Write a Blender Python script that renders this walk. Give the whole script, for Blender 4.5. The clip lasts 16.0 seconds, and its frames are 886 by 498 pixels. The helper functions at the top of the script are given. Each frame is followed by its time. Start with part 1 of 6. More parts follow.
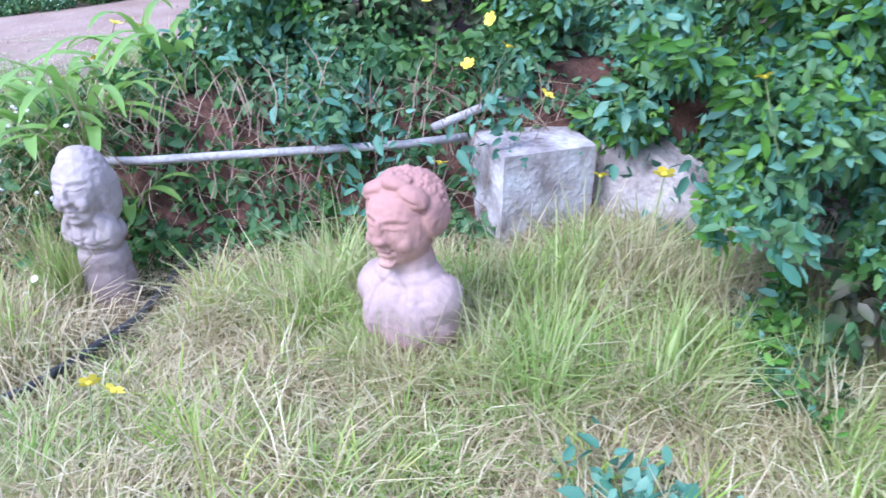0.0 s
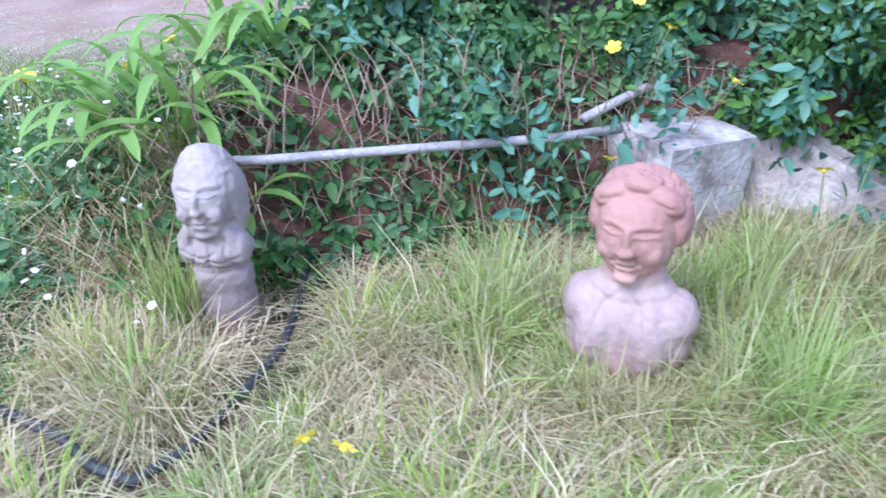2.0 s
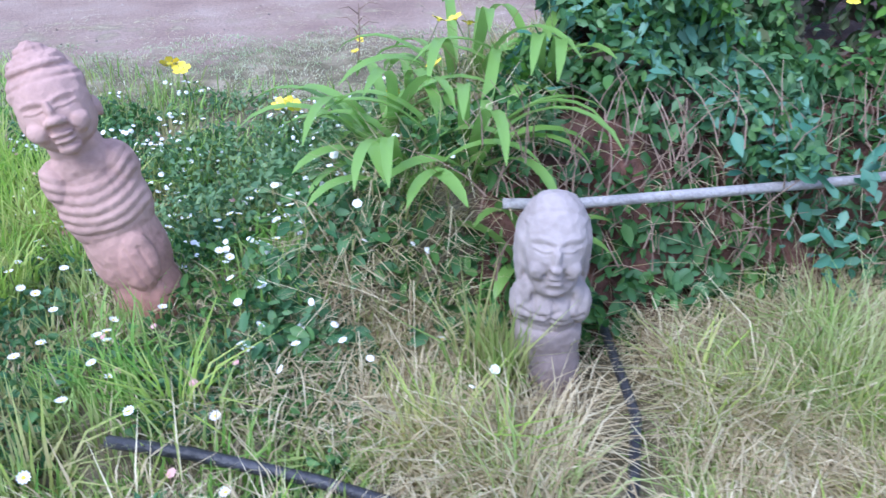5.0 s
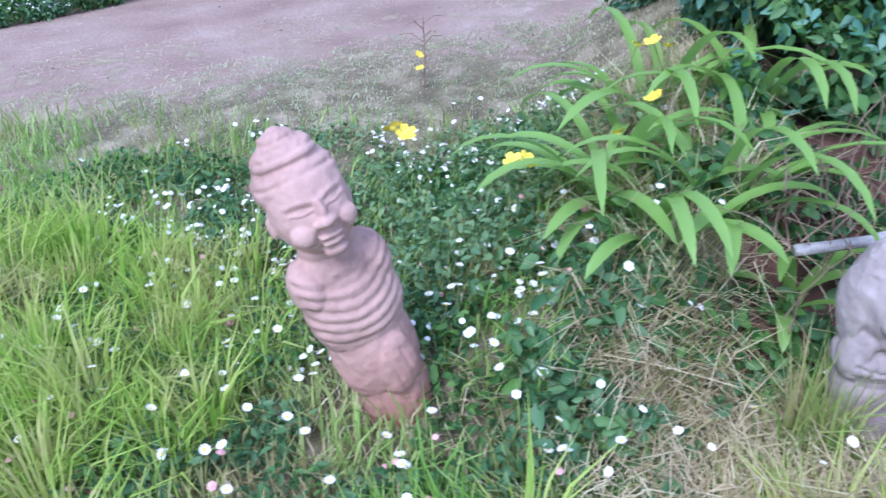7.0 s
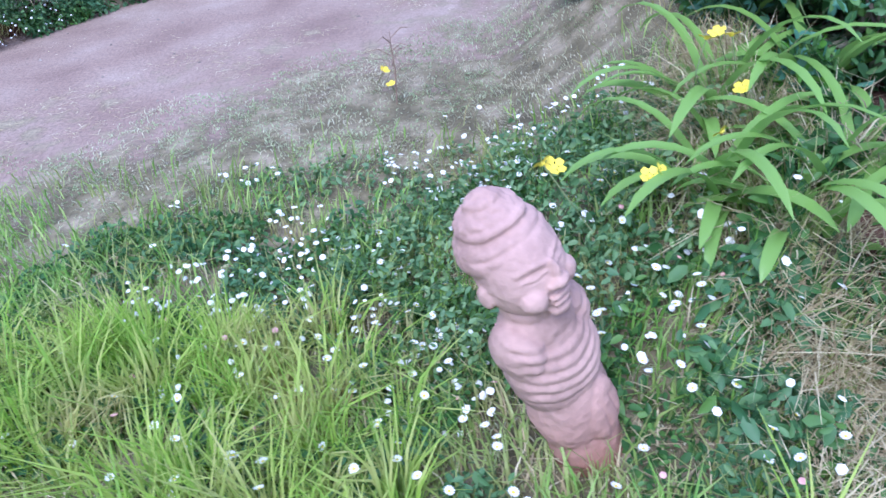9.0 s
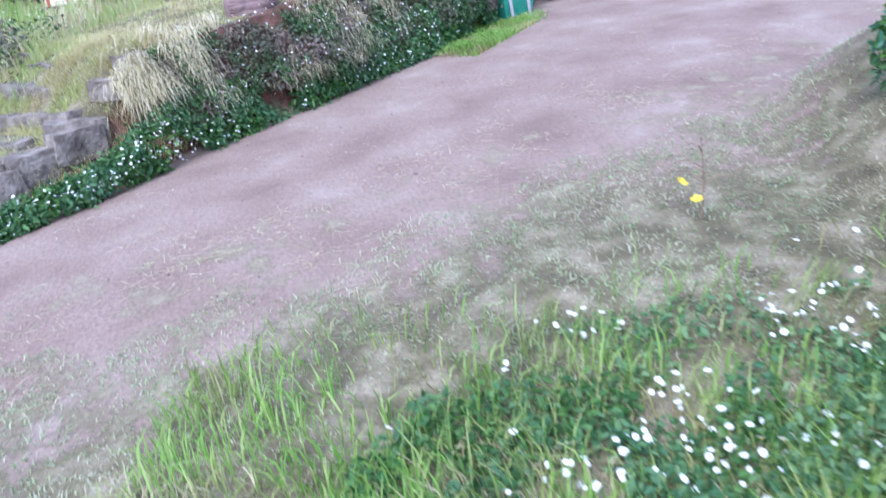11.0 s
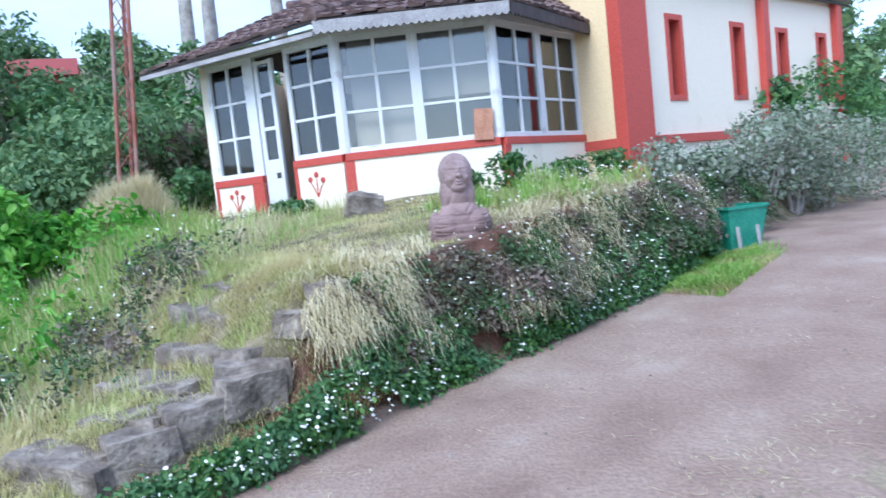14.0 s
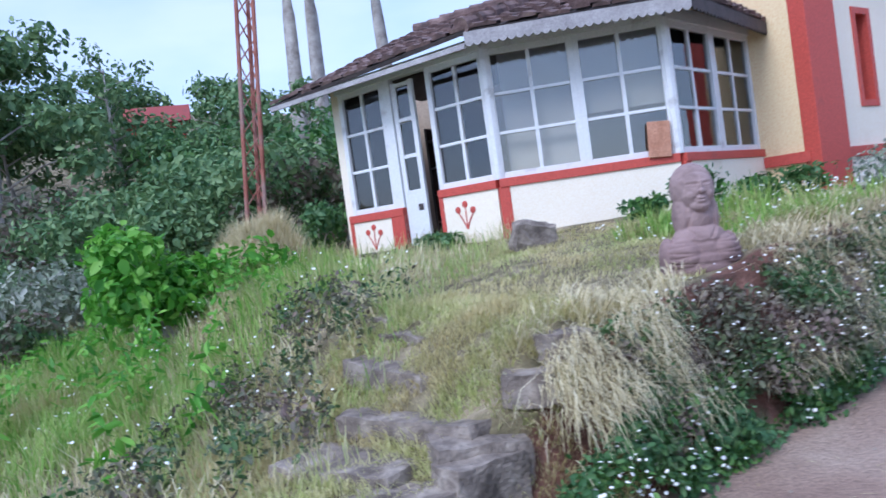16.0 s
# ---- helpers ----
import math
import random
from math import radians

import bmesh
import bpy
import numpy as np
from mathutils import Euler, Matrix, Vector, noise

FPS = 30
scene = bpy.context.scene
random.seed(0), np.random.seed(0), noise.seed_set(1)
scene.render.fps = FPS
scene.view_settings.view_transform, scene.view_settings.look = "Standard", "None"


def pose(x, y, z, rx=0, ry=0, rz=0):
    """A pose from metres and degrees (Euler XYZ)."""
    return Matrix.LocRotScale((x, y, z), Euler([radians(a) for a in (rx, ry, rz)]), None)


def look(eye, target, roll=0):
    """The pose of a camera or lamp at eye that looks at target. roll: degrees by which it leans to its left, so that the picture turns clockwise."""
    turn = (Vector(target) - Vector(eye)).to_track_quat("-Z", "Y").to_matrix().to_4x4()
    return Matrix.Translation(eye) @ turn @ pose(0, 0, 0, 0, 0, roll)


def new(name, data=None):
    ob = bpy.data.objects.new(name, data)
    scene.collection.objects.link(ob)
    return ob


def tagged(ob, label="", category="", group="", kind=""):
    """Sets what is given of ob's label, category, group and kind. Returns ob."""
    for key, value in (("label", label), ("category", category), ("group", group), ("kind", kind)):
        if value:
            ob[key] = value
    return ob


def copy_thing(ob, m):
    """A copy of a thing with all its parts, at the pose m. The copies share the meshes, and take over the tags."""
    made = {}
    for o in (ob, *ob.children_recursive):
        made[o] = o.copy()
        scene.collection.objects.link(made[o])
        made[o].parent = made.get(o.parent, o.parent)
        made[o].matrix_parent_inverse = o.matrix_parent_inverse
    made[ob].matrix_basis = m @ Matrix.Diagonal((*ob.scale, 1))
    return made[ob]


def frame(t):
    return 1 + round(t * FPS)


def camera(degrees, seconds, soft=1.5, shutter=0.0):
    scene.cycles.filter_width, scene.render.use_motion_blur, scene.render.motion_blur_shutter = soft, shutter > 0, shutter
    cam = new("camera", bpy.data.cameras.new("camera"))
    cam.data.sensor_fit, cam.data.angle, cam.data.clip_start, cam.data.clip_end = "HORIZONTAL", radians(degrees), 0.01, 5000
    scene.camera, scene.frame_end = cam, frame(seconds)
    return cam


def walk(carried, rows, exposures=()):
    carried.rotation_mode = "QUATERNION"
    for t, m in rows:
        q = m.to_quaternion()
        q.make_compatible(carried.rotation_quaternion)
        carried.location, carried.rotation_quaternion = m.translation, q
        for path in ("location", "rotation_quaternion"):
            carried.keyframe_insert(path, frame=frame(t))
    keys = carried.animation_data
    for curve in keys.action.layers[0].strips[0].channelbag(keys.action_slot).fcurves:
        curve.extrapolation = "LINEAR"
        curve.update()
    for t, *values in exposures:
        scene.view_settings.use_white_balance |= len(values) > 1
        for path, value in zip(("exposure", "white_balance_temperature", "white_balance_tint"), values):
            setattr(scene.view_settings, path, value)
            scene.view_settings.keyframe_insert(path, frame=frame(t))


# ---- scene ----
cam = camera(63.0, 16.0, soft=1.5, shutter=0.4)
PATH = [
    (0, (5.912, -0.956, 1.268), (5.064, 0.624, 0.383), 0.2),
    (0.5, (5.746, -0.934, 1.236), (4.884, 0.619, 0.317), 1.1),
    (1, (5.516, -0.952, 1.226), (4.791, 0.680, 0.324), 0.0),
    (1.5, (5.249, -1.025, 1.205), (4.566, 0.620, 0.295), -0.1),
    (2, (5.003, -1.029, 1.163), (4.345, 0.628, 0.258), 1.7),
    (2.5, (4.766, -0.993, 1.163), (4.141, 0.645, 0.199), 0.1),
    (3, (4.618, -1.006, 1.164), (3.967, 0.611, 0.184), 2.8),
    (3.5, (4.443, -1.052, 1.160), (3.843, 0.615, 0.232), 2.9),
    (4, (4.280, -1.164, 1.198), (3.669, 0.522, 0.314), 1.3),
    (4.2, (4.208, -1.213, 1.187), (3.576, 0.459, 0.290), 2.5),
    (6.3, (3.227, -1.125, 1.161), (2.770, 0.595, 0.249), -0.4),
    (6.5, (3.103, -1.124, 1.200), (2.702, 0.607, 0.283), -1.6),
    (7, (2.824, -1.158, 1.258), (2.419, 0.560, 0.317), -0.4),
    (7.5, (2.663, -1.145, 1.239), (2.215, 0.536, 0.253), -1.6),
    (8, (2.439, -1.063, 1.290), (2.090, 0.641, 0.303), -3.5),
    (8.5, (2.227, -1.030, 1.290), (1.994, 0.697, 0.308), -2.5),
    (9, (2.005, -1.060, 1.361), (1.965, 0.684, 0.383), -5.2),
    (9.5, (1.747, -1.077, 1.382), (1.710, 0.701, 0.467), -1.1),
    (10, (1.400, -0.989, 1.440), (1.265, 0.781, 0.518), -6.3),
    (12.3, (0.300, 0.572, 1.392), (0.121, 2.500, 0.891), -8.2),
    (12.5, (0.250, 0.611, 1.420), (0.110, 2.537, 0.899), -7.5),
    (13, (0.050, 0.757, 1.475), (-0.106, 2.718, 1.114), -7.4),
    (13.5, (-0.161, 0.894, 1.517), (-0.435, 2.845, 1.172), -5.3),
    (14, (-0.366, 1.164, 1.540), (-0.788, 3.112, 1.369), -6.1),
    (14.5, (-0.588, 1.426, 1.556), (-1.093, 3.355, 1.397), -5.4),
    (15, (-0.924, 1.643, 1.563), (-1.390, 3.586, 1.482), -5.9),
    (15.5, (-1.244, 1.848, 1.574), (-1.787, 3.773, 1.539), -5.3),
    (16, (-1.527, 2.049, 1.572), (-2.167, 3.943, 1.528), -7.8),
]
walk(cam, [(t, look(eye, target, roll)) for t, eye, target, roll in PATH],
     exposures=[(0.0, 1.75, 5350, 18), (0.5, 1.68, 5350, 17), (2.5, 1.58, 5350, 16), (3.5, 1.42, 5300, 14), (4.2, 1.38, 5300, 14), (6.3, 1.30, 5350, 15), (8.0, 1.35, 5200, 20), (9.0, 1.32, 5200, 18), (10.2, 1.5, 5250, 18), (12.5, 1.22, 5550, 2), (14.0, 1.2, 5500, 4), (15.0, 0.93, 5400, 8), (16.0, 0.82, 5500, 12)])

# ---- light ----
world = bpy.data.worlds.new("world")
scene.world = world
world.use_nodes = True
wn, wl = world.node_tree.nodes, world.node_tree.links
sky = wn.new("ShaderNodeTexSky")
sky.sky_type, sky.sun_disc = "NISHITA", False
sky.sun_elevation, sky.sun_rotation = radians(48), radians(200)
sky.air_density, sky.dust_density, sky.ozone_density = 1.0, 1.0, 2.0
haze = wn.new("ShaderNodeMix")
haze.data_type = "RGBA"
haze.inputs[0].default_value = 0.6
where, spread, cloud, tones = (wn.new("ShaderNode" + k) for k in ("TexCoord", "Mapping", "TexNoise", "ValToRGB"))
spread.inputs["Scale"].default_value = (2.2, 2.2, 6.0)
cloud.inputs["Scale"].default_value, cloud.inputs["Detail"].default_value = 1.3, 5
for stop, place, tone in zip(tones.color_ramp.elements, (0.36, 0.64), ((0.60, 0.70, 0.98, 1), (0.88, 0.90, 1.02, 1))):
    stop.position, stop.color = place, tone
bright = wn.new("ShaderNodeVectorMath")
bright.operation, bright.inputs[1].default_value = "MULTIPLY", (4.5, 4.6, 4.9)
wl.new(where.outputs["Generated"], spread.inputs[0]), wl.new(spread.outputs[0], cloud.inputs["Vector"]), wl.new(cloud.outputs[0], tones.inputs[0])
wl.new(tones.outputs[0], bright.inputs[0]), wl.new(bright.outputs[0], haze.inputs[7])
wl.new(sky.outputs[0], haze.inputs[6]), wl.new(haze.outputs[2], wn["Background"].inputs[0])
wn["Background"].inputs[1].default_value = 0.15
sun = new("sun", bpy.data.lights.new("sun", "SUN"))
sun.data.energy, sun.data.angle, sun.data.color = 1.4, radians(25), (1.0, 0.98, 0.97)
sun.matrix_world = pose(0, 0, 30, 42, 0, -20)


# ---- materials ----
def material(name):
    m = bpy.data.materials.new(name)
    m.use_nodes = True
    return m, m.node_tree.nodes, m.node_tree.links, m.node_tree.nodes["Principled BSDF"]


def ramp(nodes, stops):
    r = nodes.new("ShaderNodeValToRGB")
    els = r.color_ramp.elements
    while len(els) < len(stops):
        els.new(0.5)
    for e, (p, c) in zip(els, stops):
        e.position, e.color = p, (*c, 1)
    return r


def rough_surface(name, colours, scale=4.0, fine=60.0, rough=0.9, bump=0.4, spread=(0.3, 0.7), metal=0.0, depth=0.02):
    """Two scales of mottling and a fine relief, in metres."""
    m, n, l, p = material(name)
    geo = n.new("ShaderNodeNewGeometry")
    big, small = n.new("ShaderNodeTexNoise"), n.new("ShaderNodeTexNoise")
    for tex, s, d in ((big, scale, 6.0), (small, fine, 4.0)):
        tex.inputs["Scale"].default_value, tex.inputs["Detail"].default_value = s, d
        l.new(geo.outputs["Position"], tex.inputs["Vector"])
    k = len(colours) - 1
    r = ramp(n, [(spread[0] + (spread[1] - spread[0]) * i / max(k, 1), c) for i, c in enumerate(colours)])
    l.new(big.outputs[0], r.inputs[0])
    mix = n.new("ShaderNodeMix")
    mix.data_type, mix.blend_type = "RGBA", "OVERLAY"
    mix.inputs[0].default_value = 0.45
    l.new(r.outputs[0], mix.inputs[6]), l.new(small.outputs[0], mix.inputs[7])
    l.new(mix.outputs[2], p.inputs["Base Color"])
    b = n.new("ShaderNodeBump")
    b.inputs["Strength"].default_value, b.inputs["Distance"].default_value = bump, depth
    l.new(small.outputs[0], b.inputs["Height"]), l.new(b.outputs[0], p.inputs["Normal"])
    p.inputs["Roughness"].default_value, p.inputs["Metallic"].default_value = rough, metal
    return m


def leafy(name, colours, patches=None, patch_scale=1.2, through_light=0.35, rough=0.55, patch_range=(0.42, 0.62)):
    """Blades and leaves: every island its own tint, with drifts of another tint across the ground."""
    m, n, l, p = material(name)
    geo = n.new("ShaderNodeNewGeometry")
    k = len(colours) - 1
    r = ramp(n, [(i / max(k, 1), c) for i, c in enumerate(colours)])
    l.new(geo.outputs["Random Per Island"], r.inputs[0])
    out = r.outputs[0]
    if patches:
        r2 = ramp(n, [(i / max(len(patches) - 1, 1), c) for i, c in enumerate(patches)])
        l.new(geo.outputs["Random Per Island"], r2.inputs[0])
        tex = n.new("ShaderNodeTexNoise")
        tex.inputs["Scale"].default_value, tex.inputs["Detail"].default_value = patch_scale, 5
        l.new(geo.outputs["Position"], tex.inputs["Vector"])
        mr = n.new("ShaderNodeMapRange")
        mr.inputs[1].default_value, mr.inputs[2].default_value = patch_range
        l.new(tex.outputs[0], mr.inputs[0])
        mix = n.new("ShaderNodeMix")
        mix.data_type = "RGBA"
        l.new(mr.outputs[0], mix.inputs[0]), l.new(out, mix.inputs[6]), l.new(r2.outputs[0], mix.inputs[7])
        out = mix.outputs[2]
    l.new(out, p.inputs["Base Color"])
    p.inputs["Roughness"].default_value = rough
    tr, ms = n.new("ShaderNodeBsdfTranslucent"), n.new("ShaderNodeMixShader")
    l.new(out, tr.inputs[0])
    ms.inputs[0].default_value = through_light
    l.new(p.outputs[0], ms.inputs[1]), l.new(tr.outputs[0], ms.inputs[2])
    l.new(ms.outputs[0], n["Material Output"].inputs[0])
    return m


def paint(name, colour, worn, rough=0.6, scale=3.0, bump=0.15):
    return rough_surface(name, [worn, colour, colour], scale=scale, fine=45, rough=rough, bump=bump, spread=(0.28, 0.5), depth=0.006)




def ground_material():
    """Dirt, turf and raw soil, blended through ragged noise by how the ground is used."""
    m, n, l, p = material("ground")
    geo = n.new("ShaderNodeNewGeometry")

    def tex(scale, detail=6.0):
        t = n.new("ShaderNodeTexNoise")
        t.inputs["Scale"].default_value, t.inputs["Detail"].default_value = scale, detail
        l.new(geo.outputs["Position"], t.inputs["Vector"])
        return t

    def blend(fac, a, b, kind="MIX"):
        x = n.new("ShaderNodeMix")
        x.data_type, x.blend_type = "RGBA", kind
        if isinstance(fac, float):
            x.inputs[0].default_value = fac
        else:
            l.new(fac, x.inputs[0])
        l.new(a, x.inputs[6]), l.new(b, x.inputs[7])
        return x.outputs[2]

    big, mid, small, tiny = tex(1.6, 9.0), tex(5.0), tex(42.0, 4.0), tex(140.0, 3.0)
    dirt = ramp(n, [(0.30, (0.225, 0.15, 0.12)), (0.46, (0.28, 0.195, 0.155)), (0.60, (0.315, 0.23, 0.185)), (0.76, (0.39, 0.305, 0.25))])
    turf = ramp(n, [(0.32, (0.085, 0.072, 0.038)), (0.5, (0.17, 0.142, 0.08)), (0.68, (0.31, 0.255, 0.175))])
    soil = ramp(n, [(0.32, (0.05, 0.025, 0.017)), (0.5, (0.12, 0.055, 0.038)), (0.68, (0.20, 0.10, 0.075))])
    l.new(big.outputs[0], dirt.inputs[0]), l.new(mid.outputs[0], turf.inputs[0]), l.new(mid.outputs[0], soil.inputs[0])
    col = dirt.outputs[0]
    for name, other in (("turf", turf), ("soil", soil)):
        at = n.new("ShaderNodeAttribute")
        at.attribute_name = name
        add = n.new("ShaderNodeMath")
        add.operation = "MULTIPLY_ADD"
        l.new(mid.outputs[0], add.inputs[0])
        add.inputs[1].default_value = 1.6
        l.new(at.outputs["Fac"], add.inputs[2])
        mr = n.new("ShaderNodeMapRange")
        mr.inputs[1].default_value, mr.inputs[2].default_value = 1.12, 1.42
        l.new(add.outputs[0], mr.inputs[0])
        col = blend(mr.outputs[0], col, other.outputs[0])
    pebble = ramp(n, [(0.30, (0.40, 0.40, 0.40)), (0.42, (0.5, 0.5, 0.5)), (0.63, (0.5, 0.5, 0.5)), (0.70, (0.74, 0.70, 0.68))])
    l.new(tiny.outputs[0], pebble.inputs[0])
    col = blend(0.5, col, small.outputs[0], "OVERLAY")
    col = blend(0.6, col, pebble.outputs[0], "OVERLAY")
    l.new(col, p.inputs["Base Color"])
    b = n.new("ShaderNodeBump")
    b.inputs["Strength"].default_value, b.inputs["Distance"].default_value = 0.8, 0.02
    l.new(small.outputs[0], b.inputs["Height"]), l.new(b.outputs[0], p.inputs["Normal"])
    p.inputs["Roughness"].default_value = 0.95
    return m


GROUND = ground_material()
GRASS = leafy("grass_blades", [(0.26, 0.43, 0.09), (0.44, 0.58, 0.18), (0.62, 0.68, 0.33)],
              [(0.50, 0.45, 0.23), (0.66, 0.58, 0.36), (0.76, 0.68, 0.48)], 2.9, 0.5, patch_range=(0.42, 0.66))
GREEN_GRASS = leafy("green_blades", [(0.15, 0.33, 0.05), (0.28, 0.47, 0.09), (0.46, 0.58, 0.19)],
                    [(0.40, 0.34, 0.15), (0.54, 0.44, 0.24)], 2.6, 0.4, patch_range=(0.48, 0.72))
LAWN = leafy("lawn_blades", [(0.36, 0.46, 0.13), (0.56, 0.58, 0.24), (0.70, 0.66, 0.38)],
             [(0.58, 0.50, 0.24), (0.70, 0.62, 0.36)], 1.4, 0.4, patch_range=(0.40, 0.60))
SOFT_TURF = leafy("turf_blades", [(0.28, 0.42, 0.17), (0.46, 0.55, 0.30), (0.62, 0.64, 0.44)],
                  [(0.58, 0.53, 0.36), (0.70, 0.66, 0.50)], 2.2, 0.4, patch_range=(0.46, 0.64))
SUNNY_LEAF = leafy("sunny_leaves", [(0.06, 0.22, 0.02), (0.12, 0.36, 0.035), (0.26, 0.52, 0.08)], None, 1, 0.4)
BRIGHT_GRASS = leafy("bright_blades", [(0.26, 0.46, 0.06), (0.42, 0.60, 0.10), (0.60, 0.68, 0.20)], [(0.55, 0.48, 0.20), (0.66, 0.58, 0.30)], 2.4, 0.5, patch_range=(0.5, 0.7))
VERGE_STRAW = leafy("verge_straw", [(0.36, 0.27, 0.15), (0.56, 0.46, 0.27), (0.72, 0.64, 0.43)], None, 1, 0.25)
STRAW = leafy("straw", [(0.50, 0.42, 0.23), (0.68, 0.60, 0.37), (0.80, 0.74, 0.53)], None, 1, 0.25)
HEDGE_LEAF = leafy("hedge_leaves", [(0.028, 0.095, 0.02), (0.065, 0.17, 0.04), (0.14, 0.28, 0.06)],
                   [(0.06, 0.17, 0.07), (0.14, 0.26, 0.11)], 3, 0.3, patch_range=(0.45, 0.6))
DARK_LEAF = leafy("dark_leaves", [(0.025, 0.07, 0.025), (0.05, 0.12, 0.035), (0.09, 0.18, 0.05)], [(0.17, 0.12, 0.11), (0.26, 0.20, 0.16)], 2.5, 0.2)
STRAP_LEAF = leafy("strap_leaves", [(0.18, 0.36, 0.07), (0.30, 0.48, 0.12), (0.50, 0.62, 0.26)], None, 1, 0.4, 0.4)
BRIGHT_LEAF = leafy("bright_leaves", [(0.07, 0.21, 0.025), (0.12, 0.29, 0.035), (0.20, 0.38, 0.06)], None, 1, 0.35)
GREY_LEAF = leafy("grey_leaves", [(0.14, 0.20, 0.12), (0.24, 0.29, 0.20), (0.40, 0.42, 0.36)], None, 1, 0.2)
BLUE_LEAF = leafy("blue_green_leaves", [(0.06, 0.19, 0.12), (0.11, 0.27, 0.18), (0.18, 0.34, 0.24)], None, 1, 0.25)
TREE_LEAF = leafy("tree_leaves", [(0.075, 0.17, 0.07), (0.14, 0.25, 0.10), (0.23, 0.34, 0.14)], None, 1, 0.25)
PETAL_WHITE = rough_surface("white_petals", [(0.80, 0.80, 0.80), (0.88, 0.87, 0.86)], scale=9, fine=90, rough=0.6, bump=0.1)
PETAL_YELLOW = rough_surface("yellow_petals", [(0.80, 0.60, 0.03), (0.88, 0.72, 0.08)], scale=9, fine=90, rough=0.6, bump=0.1)
PETAL_PINK = rough_surface("pink_petals", [(0.60, 0.28, 0.28), (0.72, 0.42, 0.40)], scale=9, fine=90, rough=0.6, bump=0.1)
STEM = rough_surface("stems", [(0.10, 0.15, 0.05), (0.20, 0.22, 0.09)], scale=9, fine=60, rough=0.7)
TWIG = rough_surface("dry_twigs", [(0.20, 0.13, 0.09), (0.33, 0.24, 0.18)], scale=12, fine=70, rough=0.9)


def carved(name, bands, scale=5, fine=45):
    """Weathered carving whose clay changes colour with its height; bands are (height, colour)."""
    m = rough_surface(name, [(0.50, 0.48, 0.47), (0.70, 0.69, 0.69), (0.84, 0.84, 0.84)], scale=scale, fine=fine, bump=0.55, depth=0.008)
    n, l = m.node_tree.nodes, m.node_tree.links
    p = n["Principled BSDF"]
    mottled = p.inputs["Base Color"].links[0].from_socket
    tc, sep, wob, add = (n.new("ShaderNode" + k) for k in ("TexCoord", "SeparateXYZ", "TexNoise", "Math"))
    wob.inputs["Scale"].default_value = 9
    l.new(tc.outputs["Object"], sep.inputs[0]), l.new(tc.outputs["Object"], wob.inputs["Vector"])
    add.operation = "MULTIPLY_ADD"
    add.inputs[1].default_value = 0.12
    l.new(wob.outputs[0], add.inputs[0]), l.new(sep.outputs[2], add.inputs[2])
    r = ramp(n, [(h + 0.06, c) for h, c in bands])
    l.new(add.outputs[0], r.inputs[0])
    mul = n.new("ShaderNodeMix")
    mul.data_type, mul.blend_type = "RGBA", "MULTIPLY"
    mul.inputs[0].default_value = 1.0
    l.new(r.outputs[0], mul.inputs[6]), l.new(mottled, mul.inputs[7]), l.new(mul.outputs[2], p.inputs["Base Color"])
    return m


STONE_RED = carved("carved_red_clay", [(0.0, (0.50, 0.26, 0.20)), (0.28, (0.50, 0.37, 0.35)), (0.42, (0.53, 0.40, 0.37)), (0.47, (0.55, 0.33, 0.27)), (0.62, (0.54, 0.30, 0.25)), (0.70, (0.48, 0.26, 0.22))])
STONE_GREY = carved("carved_grey_stone", [(0.0, (0.40, 0.26, 0.22)), (0.20, (0.38, 0.29, 0.27)), (0.45, (0.45, 0.38, 0.36)), (0.8, (0.52, 0.45, 0.43))])
STONE_PINK = carved("carved_pink_clay", [(0.0, (0.50, 0.22, 0.15)), (0.16, (0.54, 0.29, 0.23)), (0.4, (0.60, 0.385, 0.32)), (0.8, (0.62, 0.40, 0.34))])
STONE_BROWN = carved("carved_brown_clay", [(0.0, (0.24, 0.15, 0.14)), (0.3, (0.34, 0.23, 0.22)), (0.6, (0.44, 0.32, 0.31))], 4, 30)
ROCK = rough_surface("step_rock", [(0.09, 0.072, 0.06), (0.21, 0.172, 0.145), (0.36, 0.31, 0.265)], scale=7, fine=30, bump=0.9, depth=0.02)
LIMEWASH = rough_surface("limewashed_concrete", [(0.22, 0.18, 0.17), (0.46, 0.42, 0.42), (0.62, 0.60, 0.61)], scale=7, fine=40, bump=0.5)
CONCRETE = rough_surface("weathered_concrete", [(0.30, 0.25, 0.24), (0.46, 0.40, 0.38), (0.58, 0.54, 0.52)], scale=6, fine=40, bump=0.7)
PIPE = rough_surface("grey_pipe", [(0.26, 0.24, 0.24), (0.42, 0.40, 0.40)], scale=8, fine=70, rough=0.6)
RUBBER = rough_surface("black_hose", [(0.02, 0.02, 0.024), (0.05, 0.05, 0.06)], scale=8, fine=70, rough=0.45)
CREAM = paint("cream_wall", (0.86, 0.77, 0.64), (0.78, 0.67, 0.54), 0.8, 1.2)
YELLOW = paint("yellow_wall", (0.78, 0.60, 0.36), (0.68, 0.50, 0.29), 0.8, 1.2)
RED = paint("red_paint", (0.50, 0.075, 0.055), (0.40, 0.07, 0.055), 0.6, 2.0)
WHITE = paint("white_paint", (0.72, 0.73, 0.76), (0.52, 0.51, 0.52), 0.5, 4.0)
TILE = rough_surface("roof_tiles", [(0.07, 0.05, 0.05), (0.15, 0.095, 0.09), (0.26, 0.18, 0.165)], scale=5, fine=30, bump=0.8)
TIN = rough_surface("grey_tin", [(0.28, 0.26, 0.27), (0.44, 0.42, 0.43)], scale=4, fine=40, rough=0.6, bump=0.3)
